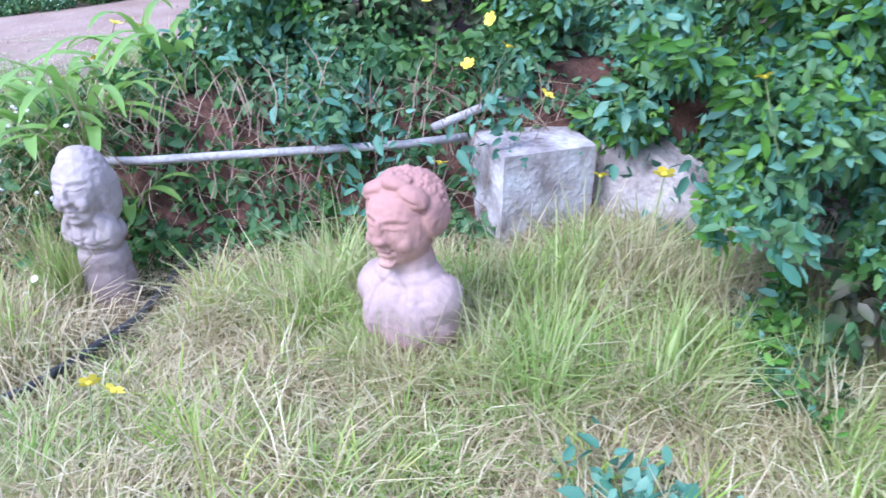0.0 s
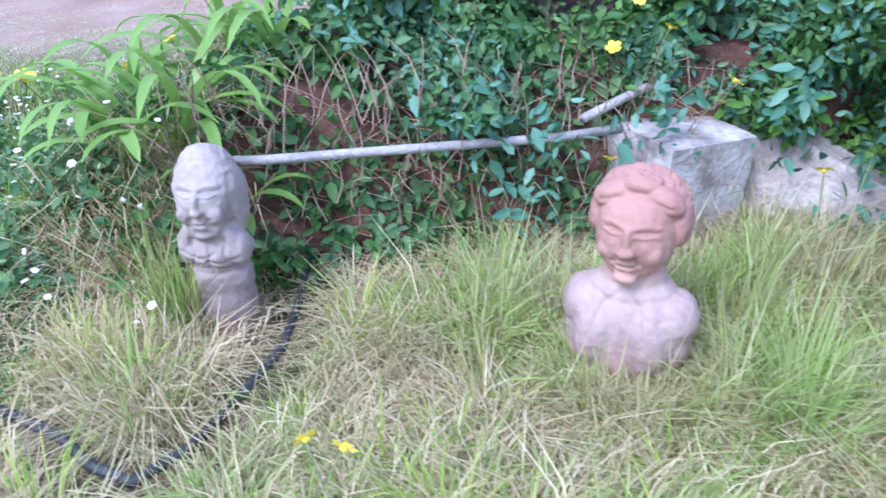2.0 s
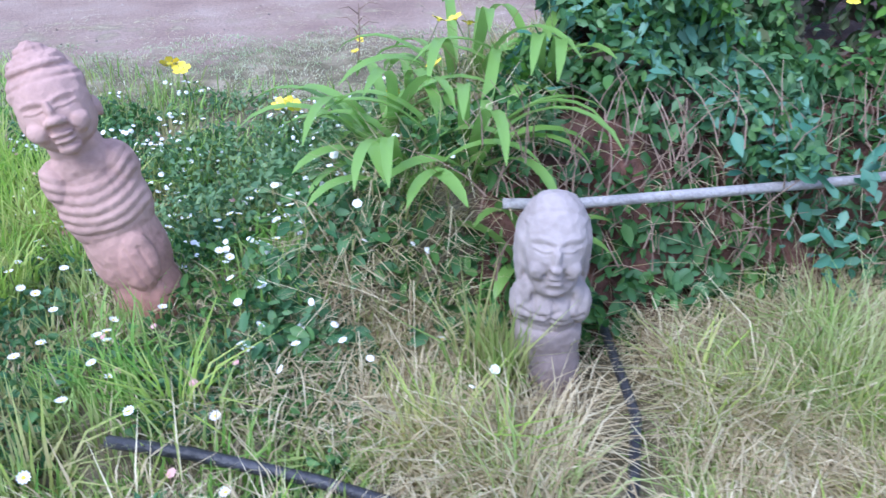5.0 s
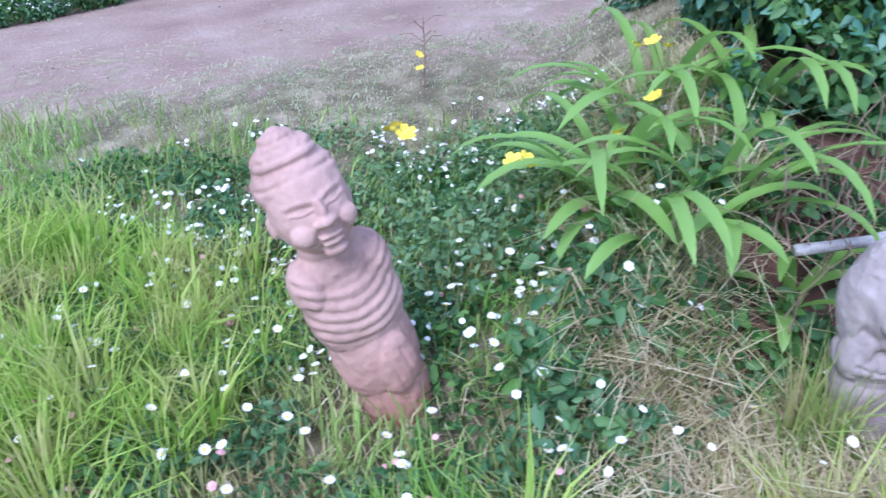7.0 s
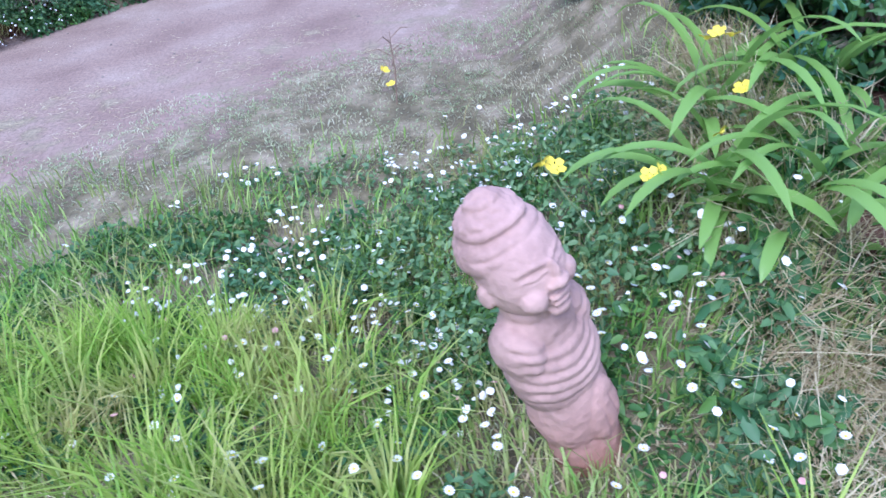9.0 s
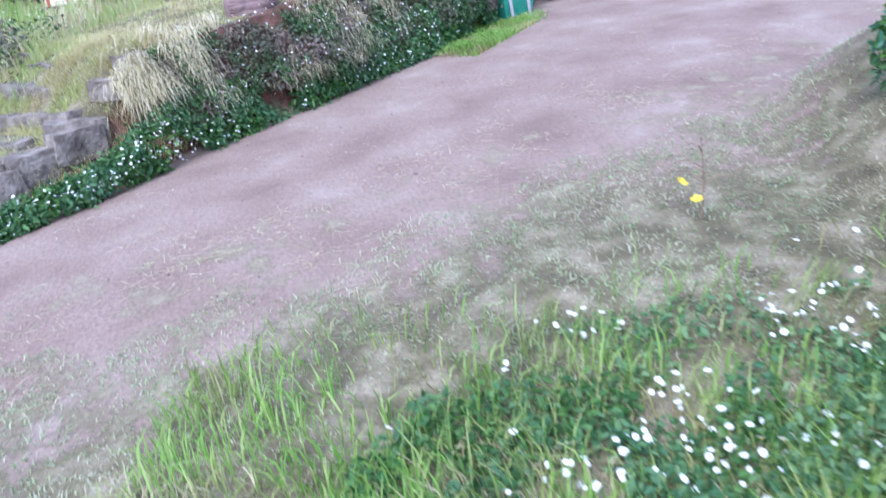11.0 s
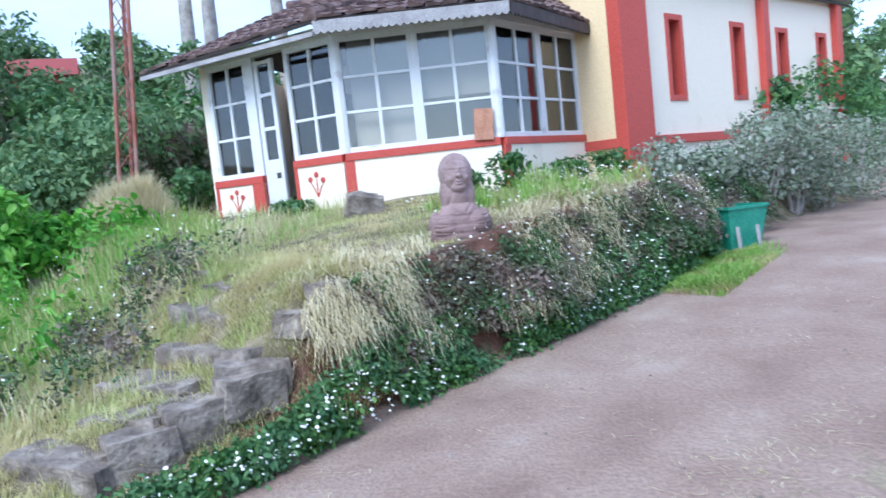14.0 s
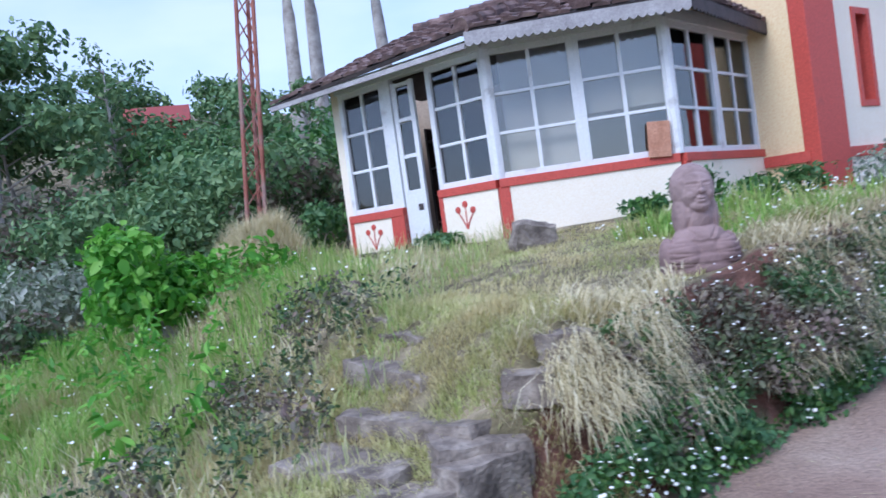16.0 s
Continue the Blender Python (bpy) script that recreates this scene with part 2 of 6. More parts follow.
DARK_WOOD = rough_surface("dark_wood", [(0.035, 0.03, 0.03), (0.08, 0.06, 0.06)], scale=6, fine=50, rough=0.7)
ROOM = rough_surface("room_wall", [(0.50, 0.40, 0.32), (0.56, 0.46, 0.37)], scale=2, fine=40, rough=0.9, bump=0.1)
# beige lightened so the blinds also stand in for sky reflected in the panes
SKY_TONE_BLIND = rough_surface("sky_tone_blind", [(0.68, 0.61, 0.55), (0.76, 0.70, 0.64)], scale=2, fine=40, rough=0.9, bump=0.1)
BOARD = rough_surface("board_wood", [(0.38, 0.17, 0.10), (0.50, 0.26, 0.17)], scale=8, fine=40, rough=0.7)
RUST = rough_surface("rusty_iron", [(0.22, 0.07, 0.05), (0.34, 0.12, 0.09), (0.30, 0.20, 0.18)], scale=3, fine=40, rough=0.8)
BIN_GREEN = rough_surface("green_plastic", [(0.02, 0.22, 0.15), (0.05, 0.30, 0.21)], scale=5, fine=40, rough=0.5)
BARK = rough_surface("bark", [(0.22, 0.19, 0.17), (0.36, 0.33, 0.31), (0.48, 0.45, 0.43)], scale=3, fine=30, bump=0.8)
CAR_PAINT = rough_surface("white_car_paint", [(0.78, 0.78, 0.79), (0.82, 0.82, 0.82)], scale=2, fine=20, rough=0.25, bump=0.02)
CAR_GLASS = rough_surface("car_glass", [(0.02, 0.025, 0.03), (0.04, 0.045, 0.05)], scale=2, fine=20, rough=0.08, bump=0.0)

GLASS, gn, gl, gp = material("window_glass")
g_mix, g_tr, g_gl, g_fr = (gn.new("ShaderNode" + k) for k in ("MixShader", "BsdfTransparent", "BsdfGlossy", "Fresnel"))
g_tr.inputs[0].default_value = (0.80, 0.82, 0.82, 1)
g_gl.inputs["Roughness"].default_value = 0.03
g_fr.inputs[0].default_value = 2.1
gl.new(g_fr.outputs[0], g_mix.inputs[0]), gl.new(g_tr.outputs[0], g_mix.inputs[1]), gl.new(g_gl.outputs[0], g_mix.inputs[2])
gl.new(g_mix.outputs[0], gn["Material Output"].inputs[0])


# ---- shape helpers ----
def part(name, bm, mat, parent=None, label="", smooth=False):
    me = bpy.data.meshes.new(name)
    bm.normal_update()
    bm.to_mesh(me)
    bm.free()
    me.materials.append(mat)
    if smooth:
        me.polygons.foreach_set("use_smooth", [True] * len(me.polygons))
    ob = new(name, me)
    if parent:
        ob.parent = parent
    if label:
        tagged(ob, label)
    return ob


def thing(name, label, category, at=(0, 0, 0), turn=0.0, group="", kind=""):
    ob = new(name)
    ob.matrix_world = pose(*at, 0, 0, turn)
    return tagged(ob, label, category, group, kind)


def from_arrays(name, verts, faces, mat, parent=None, smooth=False):
    me = bpy.data.meshes.new(name)
    me.from_pydata(verts, [], faces)
    me.materials.append(mat)
    if smooth:
        me.polygons.foreach_set("use_smooth", [True] * len(me.polygons))
    ob = new(name, me)
    if parent:
        ob.parent = parent
    return ob


def add_box(bm, m, sx, sy, sz, bevel=0.0):
    """A box of that size about the pose m, its edges bevelled."""
    out = bmesh.ops.create_cube(bm, size=1.0, matrix=m @ Matrix.Diagonal((sx, sy, sz, 1)))
    if bevel:
        edges = list({e for v in out["verts"] for e in v.link_edges})
        bmesh.ops.bevel(bm, geom=edges, offset=bevel, segments=2, affect="EDGES", profile=0.6)
    return bm


def box(m, sx, sy, sz, bevel=0.0):
    return add_box(bmesh.new(), m, sx, sy, sz, bevel)


def along(a, b, z0, z1, thick, off=0.0):
    """The pose and size of an upright slab from a to b in plan, off metres to its right."""
    a, b = Vector(a), Vector(b)
    d = (b - a).normalized()
    n = Vector((d.y, -d.x))
    c = (a + b) / 2 + n * off
    return pose(c.x, c.y, (z0 + z1) / 2, 0, 0, math.degrees(math.atan2(d.y, d.x))), (b - a).length, thick, z1 - z0


def slab(a, b, z0, z1, thick, off=0.0, bevel=0.0):
    m, sx, sy, sz = along(a, b, z0, z1, thick, off)
    return box(m, sx, sy, sz, bevel)


def tube(points, radii, sides=8):
    """A tapered tube through points, capped."""
    bm = bmesh.new()
    rings = []
    pts = [Vector(p) for p in points]
    for i, p in enumerate(pts):
        d = (pts[min(i + 1, len(pts) - 1)] - pts[max(i - 1, 0)]).normalized()
        q = d.to_track_quat("Z", "Y").to_matrix()
        rings.append([bm.verts.new(p + q @ Vector((math.cos(6.2832 * k / sides), math.sin(6.2832 * k / sides), 0)) * radii[i]) for k in range(sides)])
    for r0, r1 in zip(rings, rings[1:]):
        for k in range(sides):
            bm.faces.new((r0[k], r0[(k + 1) % sides], r1[(k + 1) % sides], r1[k]))
    bm.faces.new(rings[0][::-1]), bm.faces.new(rings[-1])
    return bm


# ---- ground ----
def step(a, b, v):
    k = np.clip((v - a) / (b - a), 0, 1)
    return k * k * (3 - 2 * k)


FOOT, ALONG = np.array([-2.6, 4.6]), np.array([0.604, 0.797])


def bend(u):
    return 0.12 * np.clip(u - 4.2, 0, 6) + 0.28 * np.clip(u - 12, 0, 90)


def bank_uv(x, y):
    """Metres along the foot of the terrace bank and to its uphill side."""
    dx, dy = x - FOOT[0], y - FOOT[1]
    u = dx * ALONG[0] + dy * ALONG[1]
    return u, -dx * ALONG[1] + dy * ALONG[0] - bend(u)


def road_z(x, y):
    return -0.239 + 0.0425 * np.clip(x, -6, 2.2) + 0.0727 * np.clip(y, -4, 10)


def rail_q(x, y):
    """Metres behind the line of the pipe along the hedge."""
    return -(x - 3.575) * 0.552 + (y - 0.87) * 0.834


def ripple(x, y):
    return 0.03 * np.sin(2.1 * x + 1.3 * y) * np.sin(1.7 * y - 0.9 * x + 1) + 0.012 * np.sin(6.1 * x - 2) * np.sin(5.3 * y + 0.5 * x)


def terrace_z(u, v):
    stairs = np.interp(u, [-1.6, -0.57, 0, 0.3, 0.55, 0.8, 1.0, 1.2], [-0.05, 0.22, 0.36, 0.39, 0.53, 0.75, 0.91, 0.98])
    lawn = 0.1 * (np.clip(u, 1.2, 5.0) - 1.2) + 0.035 * np.clip(v, 0, 9)
    return stairs + lawn


def ground_z(x, y):
    x, y = np.asarray(x, float), np.asarray(y, float)
    r = road_z(x, y)
    verge = (1 - step(0.7, 2.6, y)) * step(-0.8, 1.6, x)
    z = r + (-0.2 - r) * verge
    q = rail_q(x, y)
    z = z + 0.62 * step(0.0, 0.32, q) * step(2.3, 3.4, x) * (1 - step(4.2, 5.5, y)) + 0.25 * step(0.0, 0.7, q) * step(1.9, 2.7, x) * (1 - step(2.3, 3.4, x)) * (1 - step(1.5, 3.0, y))
    u, v = bank_uv(x, y)
    t = np.maximum(terrace_z(u, v), r)
    wide = 0.2 + 0.32 * (1 - step(1.1, 1.9, u)) + 0.6 * (1 - step(-1.5, 0.3, u)) + 0.6 * step(4.5, 7, u)
    z = z + (t - r) * step(0.02, 1.0, v / wide) * (1 - step(14, 24, u))
    z = z + 13.0 * step(14, 58, 0.6 * (y - x))
    grassy = np.clip(step(0.05, 0.3, v) + verge, 0.15, 1)
    return z + ripple(x, y) * grassy


def gz(x, y):
    return float(ground_z(x, y))


def near_edge(x):
    """The y at which the verge's grass gives way to the dirt road."""
    return np.interp(x, [-4, -1.4, -0.3, 0.6, 1.8, 4.0, 8.0], [1.2, 2.5, 2.85, 3.65, 4.25, 5.6, 9.5])


def build_ground():
    xs = np.concatenate([[-900, -400, -150, -70, -40, -25], np.arange(-16, -6, 0.5), np.arange(-6, 7, 0.09), np.arange(7, 14, 0.5), [18, 25, 40, 70, 150, 400, 900]])
    ys = np.concatenate([[-900, -300, -80, -30, -12, -6], np.arange(-4, 13, 0.09), np.arange(13, 26, 0.5), [30, 40, 60, 90, 150, 400, 900]])
    gx, gy = np.meshgrid(xs, ys)
    g = ground_z(gx, gy)
    w = len(xs)
    verts = np.stack([gx.ravel(), gy.ravel(), g.ravel()], 1)
    idx = np.arange(len(ys) * w).reshape(len(ys), w)
    faces = np.stack([idx[:-1, :-1], idx[:-1, 1:], idx[1:, 1:], idx[1:, :-1]], -1).reshape(-1, 4)
    ob = from_arrays("ground", verts.tolist(), faces.tolist(), GROUND, smooth=True)
    x, y = verts[:, 0], verts[:, 1]
    u, v = bank_uv(x, y)
    wob = 0.22 * np.sin(x * 3.1 + 1) * np.sin(y * 2.3) + 0.1 * np.sin(x * 9 + y * 7)
    verge = 0.35 - (y + wob - near_edge(x)) / 2.4
    worn = 0.30 * np.exp(-((y - near_edge(x) - 0.9) / 0.5) ** 2)
    turf = np.maximum(np.clip(verge, 0, 1) + worn * (y > near_edge(x)), step(-0.06, 0.12, v + 0.05 * np.sin(9 * u)) * (u < 15))
    soil = step(-0.15, -0.02, rail_q(x, y)) * step(3.15, 3.4, x) * (1 - step(4.0, 4.8, y)) * step(-2.5, -1.5, y)
    bare = step(0.0, 0.08, v) * (1 - step(0.25, 0.42, v)) * step(0.0, 0.8, u) * (1 - step(6, 8, u))
    for name, val in (("turf", np.clip(turf, 0, 1)), ("soil", np.maximum(soil, bare))):
        ob.data.attributes.new(name, "FLOAT", "POINT").data.foreach_set("value", val.astype(np.float32))
    tagged(ob, "reddish dirt road between grass verge and grassy terrace", "ground", kind="structure")


build_ground()


# ---- plants in bulk ----
RNG = np.random.default_rng(7)


def blades(name, xy, z, height, width, mat, lean=0.45, spread=0.5, parent=None, base_drop=0.02, aim=None, flat=1.0):
    """One mesh of curved grass blades rooted at xy, z; aim: the way each leans; flat: how far they stand up."""
    n = len(xy)
    h = height * RNG.uniform(0.55, 1.25, n)
    x, y = xy[:, 0], xy[:, 1]
    flow = 2.6 * np.sin(2.1 * x + 1.3 * np.sin(1.9 * y)) + 2.2 * np.sin(2.7 * y - 1.1 * x)
    a = np.where(RNG.random(n) < 0.7, flow + RNG.normal(0, 1.1, n), RNG.uniform(0, 6.2832, n))
    if aim is not None:
        a = aim + RNG.normal(0, 0.45, n)
    h = h * (0.62 + 0.38 * (1 + np.sin(5.3 * x + 2 * np.sin(3 * y)) * np.sin(4.7 * y + 1)))
    face = a + RNG.normal(0, 0.6, n)
    tilt = np.abs(RNG.normal(lean, spread * 0.5, n)).clip(0, 1.6)
    d = np.stack([np.cos(a), np.sin(a)], 1)
    s = np.stack([-np.sin(face), np.cos(face)], 1) * (width * RNG.uniform(0.6, 1.3, n) / 2)[:, None]
    root = np.column_stack([xy, z - base_drop])
    mid = root.copy()
    mid[:, :2] += d * (h * 0.5 * np.sin(tilt * 0.55))[:, None]
    mid[:, 2] += h * 0.5 * np.cos(tilt * 0.55) * flat + base_drop
    tip = mid.copy()
    tip[:, :2] += d * (h * 0.55 * np.sin(tilt * 1.3))[:, None]
    tip[:, 2] += h * 0.5 * np.cos(np.clip(tilt * 1.3, 0, 2.2)) * flat
    side = np.column_stack([s, np.zeros(n)])
    v = np.stack([root - side * 0.8, root + side * 0.8, mid + side, mid - side, tip], 1).reshape(-1, 3)
    i = np.arange(n)[:, None] * 5
    me = bpy.data.meshes.new(name)
    me.vertices.add(len(v))
    me.vertices.foreach_set("co", v.astype(np.float32).ravel())
    loops = np.concatenate([i + [0, 1, 2, 3], i + [3, 2, 4]], 1).ravel()
    sizes = np.tile([4, 3], n)
    me.loops.add(len(loops))
    me.loops.foreach_set("vertex_index", loops.astype(np.int32))
    me.polygons.add(len(sizes))
    me.polygons.foreach_set("loop_start", np.concatenate([[0], np.cumsum(sizes)[:-1]]).astype(np.int32))
    me.update(calc_edges=True)
    me.materials.append(mat)
    ob = new(name, me)
    if parent:
        ob.parent = parent
    return ob


def leaves(name, at, size, mat, out=None, parent=None, long=1.7, droop=0.2):
    """One mesh of folded kite-shaped leaves about the points; out: the way they face."""
    n = len(at)
    s = size * RNG.uniform(0.55, 1.35, n)
    nrm = RNG.normal(0, 1, (n, 3)) * 0.75 + (np.array([0, 0, 0.7]) if out is None else out)
    nrm /= np.linalg.norm(nrm, axis=1)[:, None] + 1e-9
    t = np.cross(nrm, RNG.normal(0, 1, (n, 3)))
    t /= np.linalg.norm(t, axis=1)[:, None] + 1e-9
    t[:, 2] -= droop
    b = np.cross(nrm, t)
    def out_at(k, w, up):
        return at + t * (s * long * k)[:, None] + b * (s * w)[:, None] + nrm * (s * up)[:, None]
    v = np.stack([at, out_at(0.26, 0.40, 0.12), out_at(0.66, 0.36, 0.10), out_at(1.0, 0.0, -0.12), out_at(0.66, -0.36, 0.10), out_at(0.26, -0.40, 0.12)], 1).reshape(-1, 3)
    i = np.arange(n)[:, None] * 6
    loops = np.concatenate([i + [0, 3, 2, 1], i + [0, 5, 4, 3]], 1).ravel()
    me = bpy.data.meshes.new(name)
    me.vertices.add(len(v))
    me.vertices.foreach_set("co", v.astype(np.float32).ravel())
    me.loops.add(len(loops))
    me.loops.foreach_set("vertex_index", loops.astype(np.int32))
    me.polygons.add(2 * n)
    me.polygons.foreach_set("loop_start", (np.arange(2 * n) * 4).astype(np.int32))
    me.update(calc_edges=True)
    me.materials.append(mat)
    ob = new(name, me)
    if parent:
        ob.parent = parent
    return ob


def scatter(n, x0, x1, y0, y1, keep=None):
    p = np.column_stack([RNG.uniform(x0, x1, n), RNG.uniform(y0, y1, n)])
    return p if keep is None else p[keep(p[:, 0], p[:, 1])]


def clump(x, y, s=1.0):
    """0 to 1: where growth is thick."""
    return 0.5 + 0.25 * (np.sin(2.3 * x * s + 0.7) * np.sin(2.9 * y * s - 0.4) + np.sin(5.7 * x * s - 1.1 * y * s) * np.sin(4.9 * y * s + 2.0))


def hanging(name, at, out, length, width, mat):
    """Limp blades that arch out of the points and hang down; one mesh."""
    n = len(at)
    L = length * RNG.uniform(0.5, 1.3, n)
    d = np.array([out]) + RNG.normal(0, 0.8, (n, 2))
    side = np.column_stack([-d[:, 1], d[:, 0], np.zeros(n)])
    side *= (width / 2 / (np.linalg.norm(side, axis=1) + 1e-6))[:, None]
    d3 = np.column_stack([d, np.zeros(n)])
    mid = at + d3 * (L * 0.28)[:, None] + np.array([0, 0, 1.0]) * (L * RNG.uniform(-0.25, 0.18, n))[:, None]
    tip = mid + d3 * (L * 0.20)[:, None] - np.array([0, 0, 1.0]) * (L * RNG.uniform(0.3, 0.75, n))[:, None]
    v = np.stack([at - side, at + side, mid + side, mid - side, tip], 1).reshape(-1, 3)
    i = np.arange(n)[:, None] * 5
    f = [tuple(q) for q in (i + [0, 1, 2, 3]).tolist()] + [tuple(q) for q in (i + [3, 2, 4]).tolist()]
    return from_arrays(name, v.tolist(), f, mat)


# ---- statues ----
def sculpt(name, label, at, facing, lean_x, lean_y, blobs, strokes, mat, hair=9.0, curl=0.0, fine=0.004):
    """A carving melted together from ellipsoids (x, y, z, half sizes, turns), then cut: strokes are
    (points across and up, width, out or in) drawn on its front. Ahead is local -y; facing is its heading in plan."""
    bm = bmesh.new()
    for x, y, z, rx, ry, rz, *turns in blobs:
        m = pose(x, y, z, *(turns or (0, 0, 0))) @ Matrix.Diagonal((rx, ry, rz, 1))
        bmesh.ops.create_uvsphere(bm, u_segments=30, v_segments=20, radius=1.0, matrix=m)
    rough = part("carving", bm, mat)
    mod = rough.modifiers.new("melt", "REMESH")
    mod.mode, mod.voxel_size, mod.use_smooth_shade = "VOXEL", fine, True
    mod = rough.modifiers.new("soften", "SMOOTH")
    mod.factor, mod.iterations = 0.5, 4
    me = bpy.data.meshes.new_from_object(rough.evaluated_get(bpy.context.evaluated_depsgraph_get()))
    bpy.data.objects.remove(rough)
    me.name = name
    n = len(me.vertices)
    co, no = np.empty(n * 3, np.float32), np.empty(n * 3, np.float32)
    me.vertices.foreach_get("co", co), me.vertices.foreach_get("normal", no)
    co, no = co.reshape(-1, 3).astype(float), no.reshape(-1, 3).astype(float)
    front = np.clip((0.25 - no[:, 1]) / 0.5, 0, 1) * (co[:, 1] < 0.03)
    push = np.zeros(n)
    for pts, width, by in strokes:
        near = np.full(n, 9.0)
        pts = [np.array(p, float) for p in pts]
        for p0, p1 in zip(pts, pts[1:] if len(pts) > 1 else pts):
            d = p1 - p0
            k = np.clip(((co[:, 0] - p0[0]) * d[0] + (co[:, 2] - p0[1]) * d[1]) / max(d @ d, 1e-9), 0, 1)
            near = np.minimum(near, np.hypot(co[:, 0] - p0[0] - k * d[0], co[:, 2] - p0[1] - k * d[1]))
        push += by * np.exp(-(near / width) ** 2) * front
    for i in range(n):
        c = Vector(co[i])
        w = 0.0022 * noise.noise(c * 42) + 0.0045 * noise.noise(c * 13 + Vector((at[0], at[1], 0)))
        over = c.z - hair + 0.9 * max(c.y + 0.03, -0.045)
        if curl and over > 0:
            w += curl * min(1, over / 0.03) * (noise.noise(c * 48) + 0.7 * noise.noise(c * 90))
        push[i] += w
    co += no * push[:, None]
    me.vertices.foreach_set("co", co.astype(np.float32).ravel())
    me.materials.clear()
    me.materials.append(mat)
    me.polygons.foreach_set("use_smooth", [True] * len(me.polygons))
    me.update()
    ob = new(name, me)
    ob.matrix_world = Matrix.Translation(at) @ Euler((radians(lean_y), radians(lean_x), 0)).to_matrix().to_4x4() @ pose(0, 0, 0, 0, 0, facing + 90)
    return tagged(ob, label, "statue")


def both(*blobs):
    """Each blob and its mirror image across the middle."""
    return [(sgn * b[0], *b[1:6], *((b[6], sgn * b[7], sgn * b[8]) if len(b) > 6 else ())) for b in blobs for sgn in (1, -1)]


def arc(x0, x1, z, sag, n=7):
    """A curve across from x0 to x1 about the height z, its middle lower by sag."""
    return [(x0 + (x1 - x0) * k / n, z - sag * (1 - (2 * k / n - 1) ** 2)) for k in range(n + 1)]


def face_cuts(ex, ez, w, mouth, half, smile=0.25):
    """Sockets, brows, closed lids, nose wings and a mouth line."""
    cuts = []
    for sg in (1, -1):
        cuts += [([(sg * (ex - 0.4 * w), ez + 0.004), (sg * (ex + 0.5 * w), ez + 0.004)], 0.020, -0.011),
                 (arc(sg * (ex - w), sg * (ex + w), ez + 0.001, 0.004), 0.008, 0.009),
                 (arc(sg * (ex - w), sg * (ex + w), ez - 0.002, 0.005), 0.0035, -0.007),
                 (arc(sg * (ex - w), sg * (ex + w), ez + 0.012, -0.006), 0.0035, -0.004),
                 (arc(sg * (ex - 1.2 * w), sg * (ex + 1.2 * w), ez + 0.026, -0.007), 0.007, 0.006),
                 ([(sg * 0.55 * half, mouth + 0.035), (sg * 0.95 * half, mouth + 0.012)], 0.007, -0.005),
                 ([(sg * half, mouth + half * smile)], 0.007, -0.006)]
    cuts += [(arc(-half, half, mouth + half * smile, half * smile), 0.0045, -0.006), (arc(-0.8 * half, 0.8 * half, mouth - 0.026, 0.003), 0.007, -0.006)]
    return cuts


def head_at(blobs, top, size, wide=1.0):
    """Blobs of a head scaled about its crown."""
    return [(x * size * wide, y * size, top - (top - z) * size, rx * size * wide, ry * size, rz * size, *turns) for x, y, z, rx, ry, rz, *turns in blobs]


def cuts_at(cuts, top, size, wide=1.0, deep=0.6):
    return [([(x * size * wide, top - (top - z) * size) for x, z in pts], w * size, by * deep) for pts, w, by in cuts]


S1, S2, S3, S4 = (4.86, 0.80), (3.60, 0.62), (2.34, 0.42), (-1.46, 7.0)
sculpt("curly_haired_bust", "red clay bust with curly hair and greyish shoulders", (*S1, gz(*S1) - 0.05), -95, -2, 0,
       [(0, 0, .25, .178, .118, .20), (0, 0, .08, .18, .115, .16), (0, .0, .44, .092, .078, .08), (0, 0, .395, .125, .088, .06)] + both((.112, 0, .325, .080, .092, .085), (.07, -.045, .27, .08, .082, .13))
       + head_at([(0, -.035, .56, .118, .118, .148), (0, -.055, .485, .084, .074, .066), (0, .025, .632, .140, .112, .106), (0, -.150, .575, .015, .018, .042), (0, -.157, .536, .026, .020, .018),
                  (0, -.135, .494, .036, .012, .009), (0, -.132, .475, .031, .012, .009), (0, -.120, .446, .036, .024, .024), (0, -.045, .712, .06, .05, .03)]
                 + both((.058, -.100, .522, .040, .034, .038), (.122, .012, .590, .030, .070, .075), (.072, -.052, .676, .062, .045, .036, 0, 25, 0), (.021, -.144, .531, .014, .014, .012)), .74, .90),
       cuts_at(face_cuts(.048, .582, .026, .484, .038) + [(arc(-.10, .10, .660, -.02), .007, -.008)], .74, .90)
       + [([(0, .43), (-.055, .37), (-.085, .27)], .008, -.005), ([(.01, .42), (.05, .36), (.07, .27)], .008, -.005), ([(-.02, .37), (.0, .31), (-.01, .24)], .010, .004),
          ([(.10, .35), (.13, .30), (.14, .20)], .010, -.005), ([(-.10, .35), (-.13, .30), (-.14, .20)], .010, -.005)],
       STONE_RED, 0.685, 0.007)
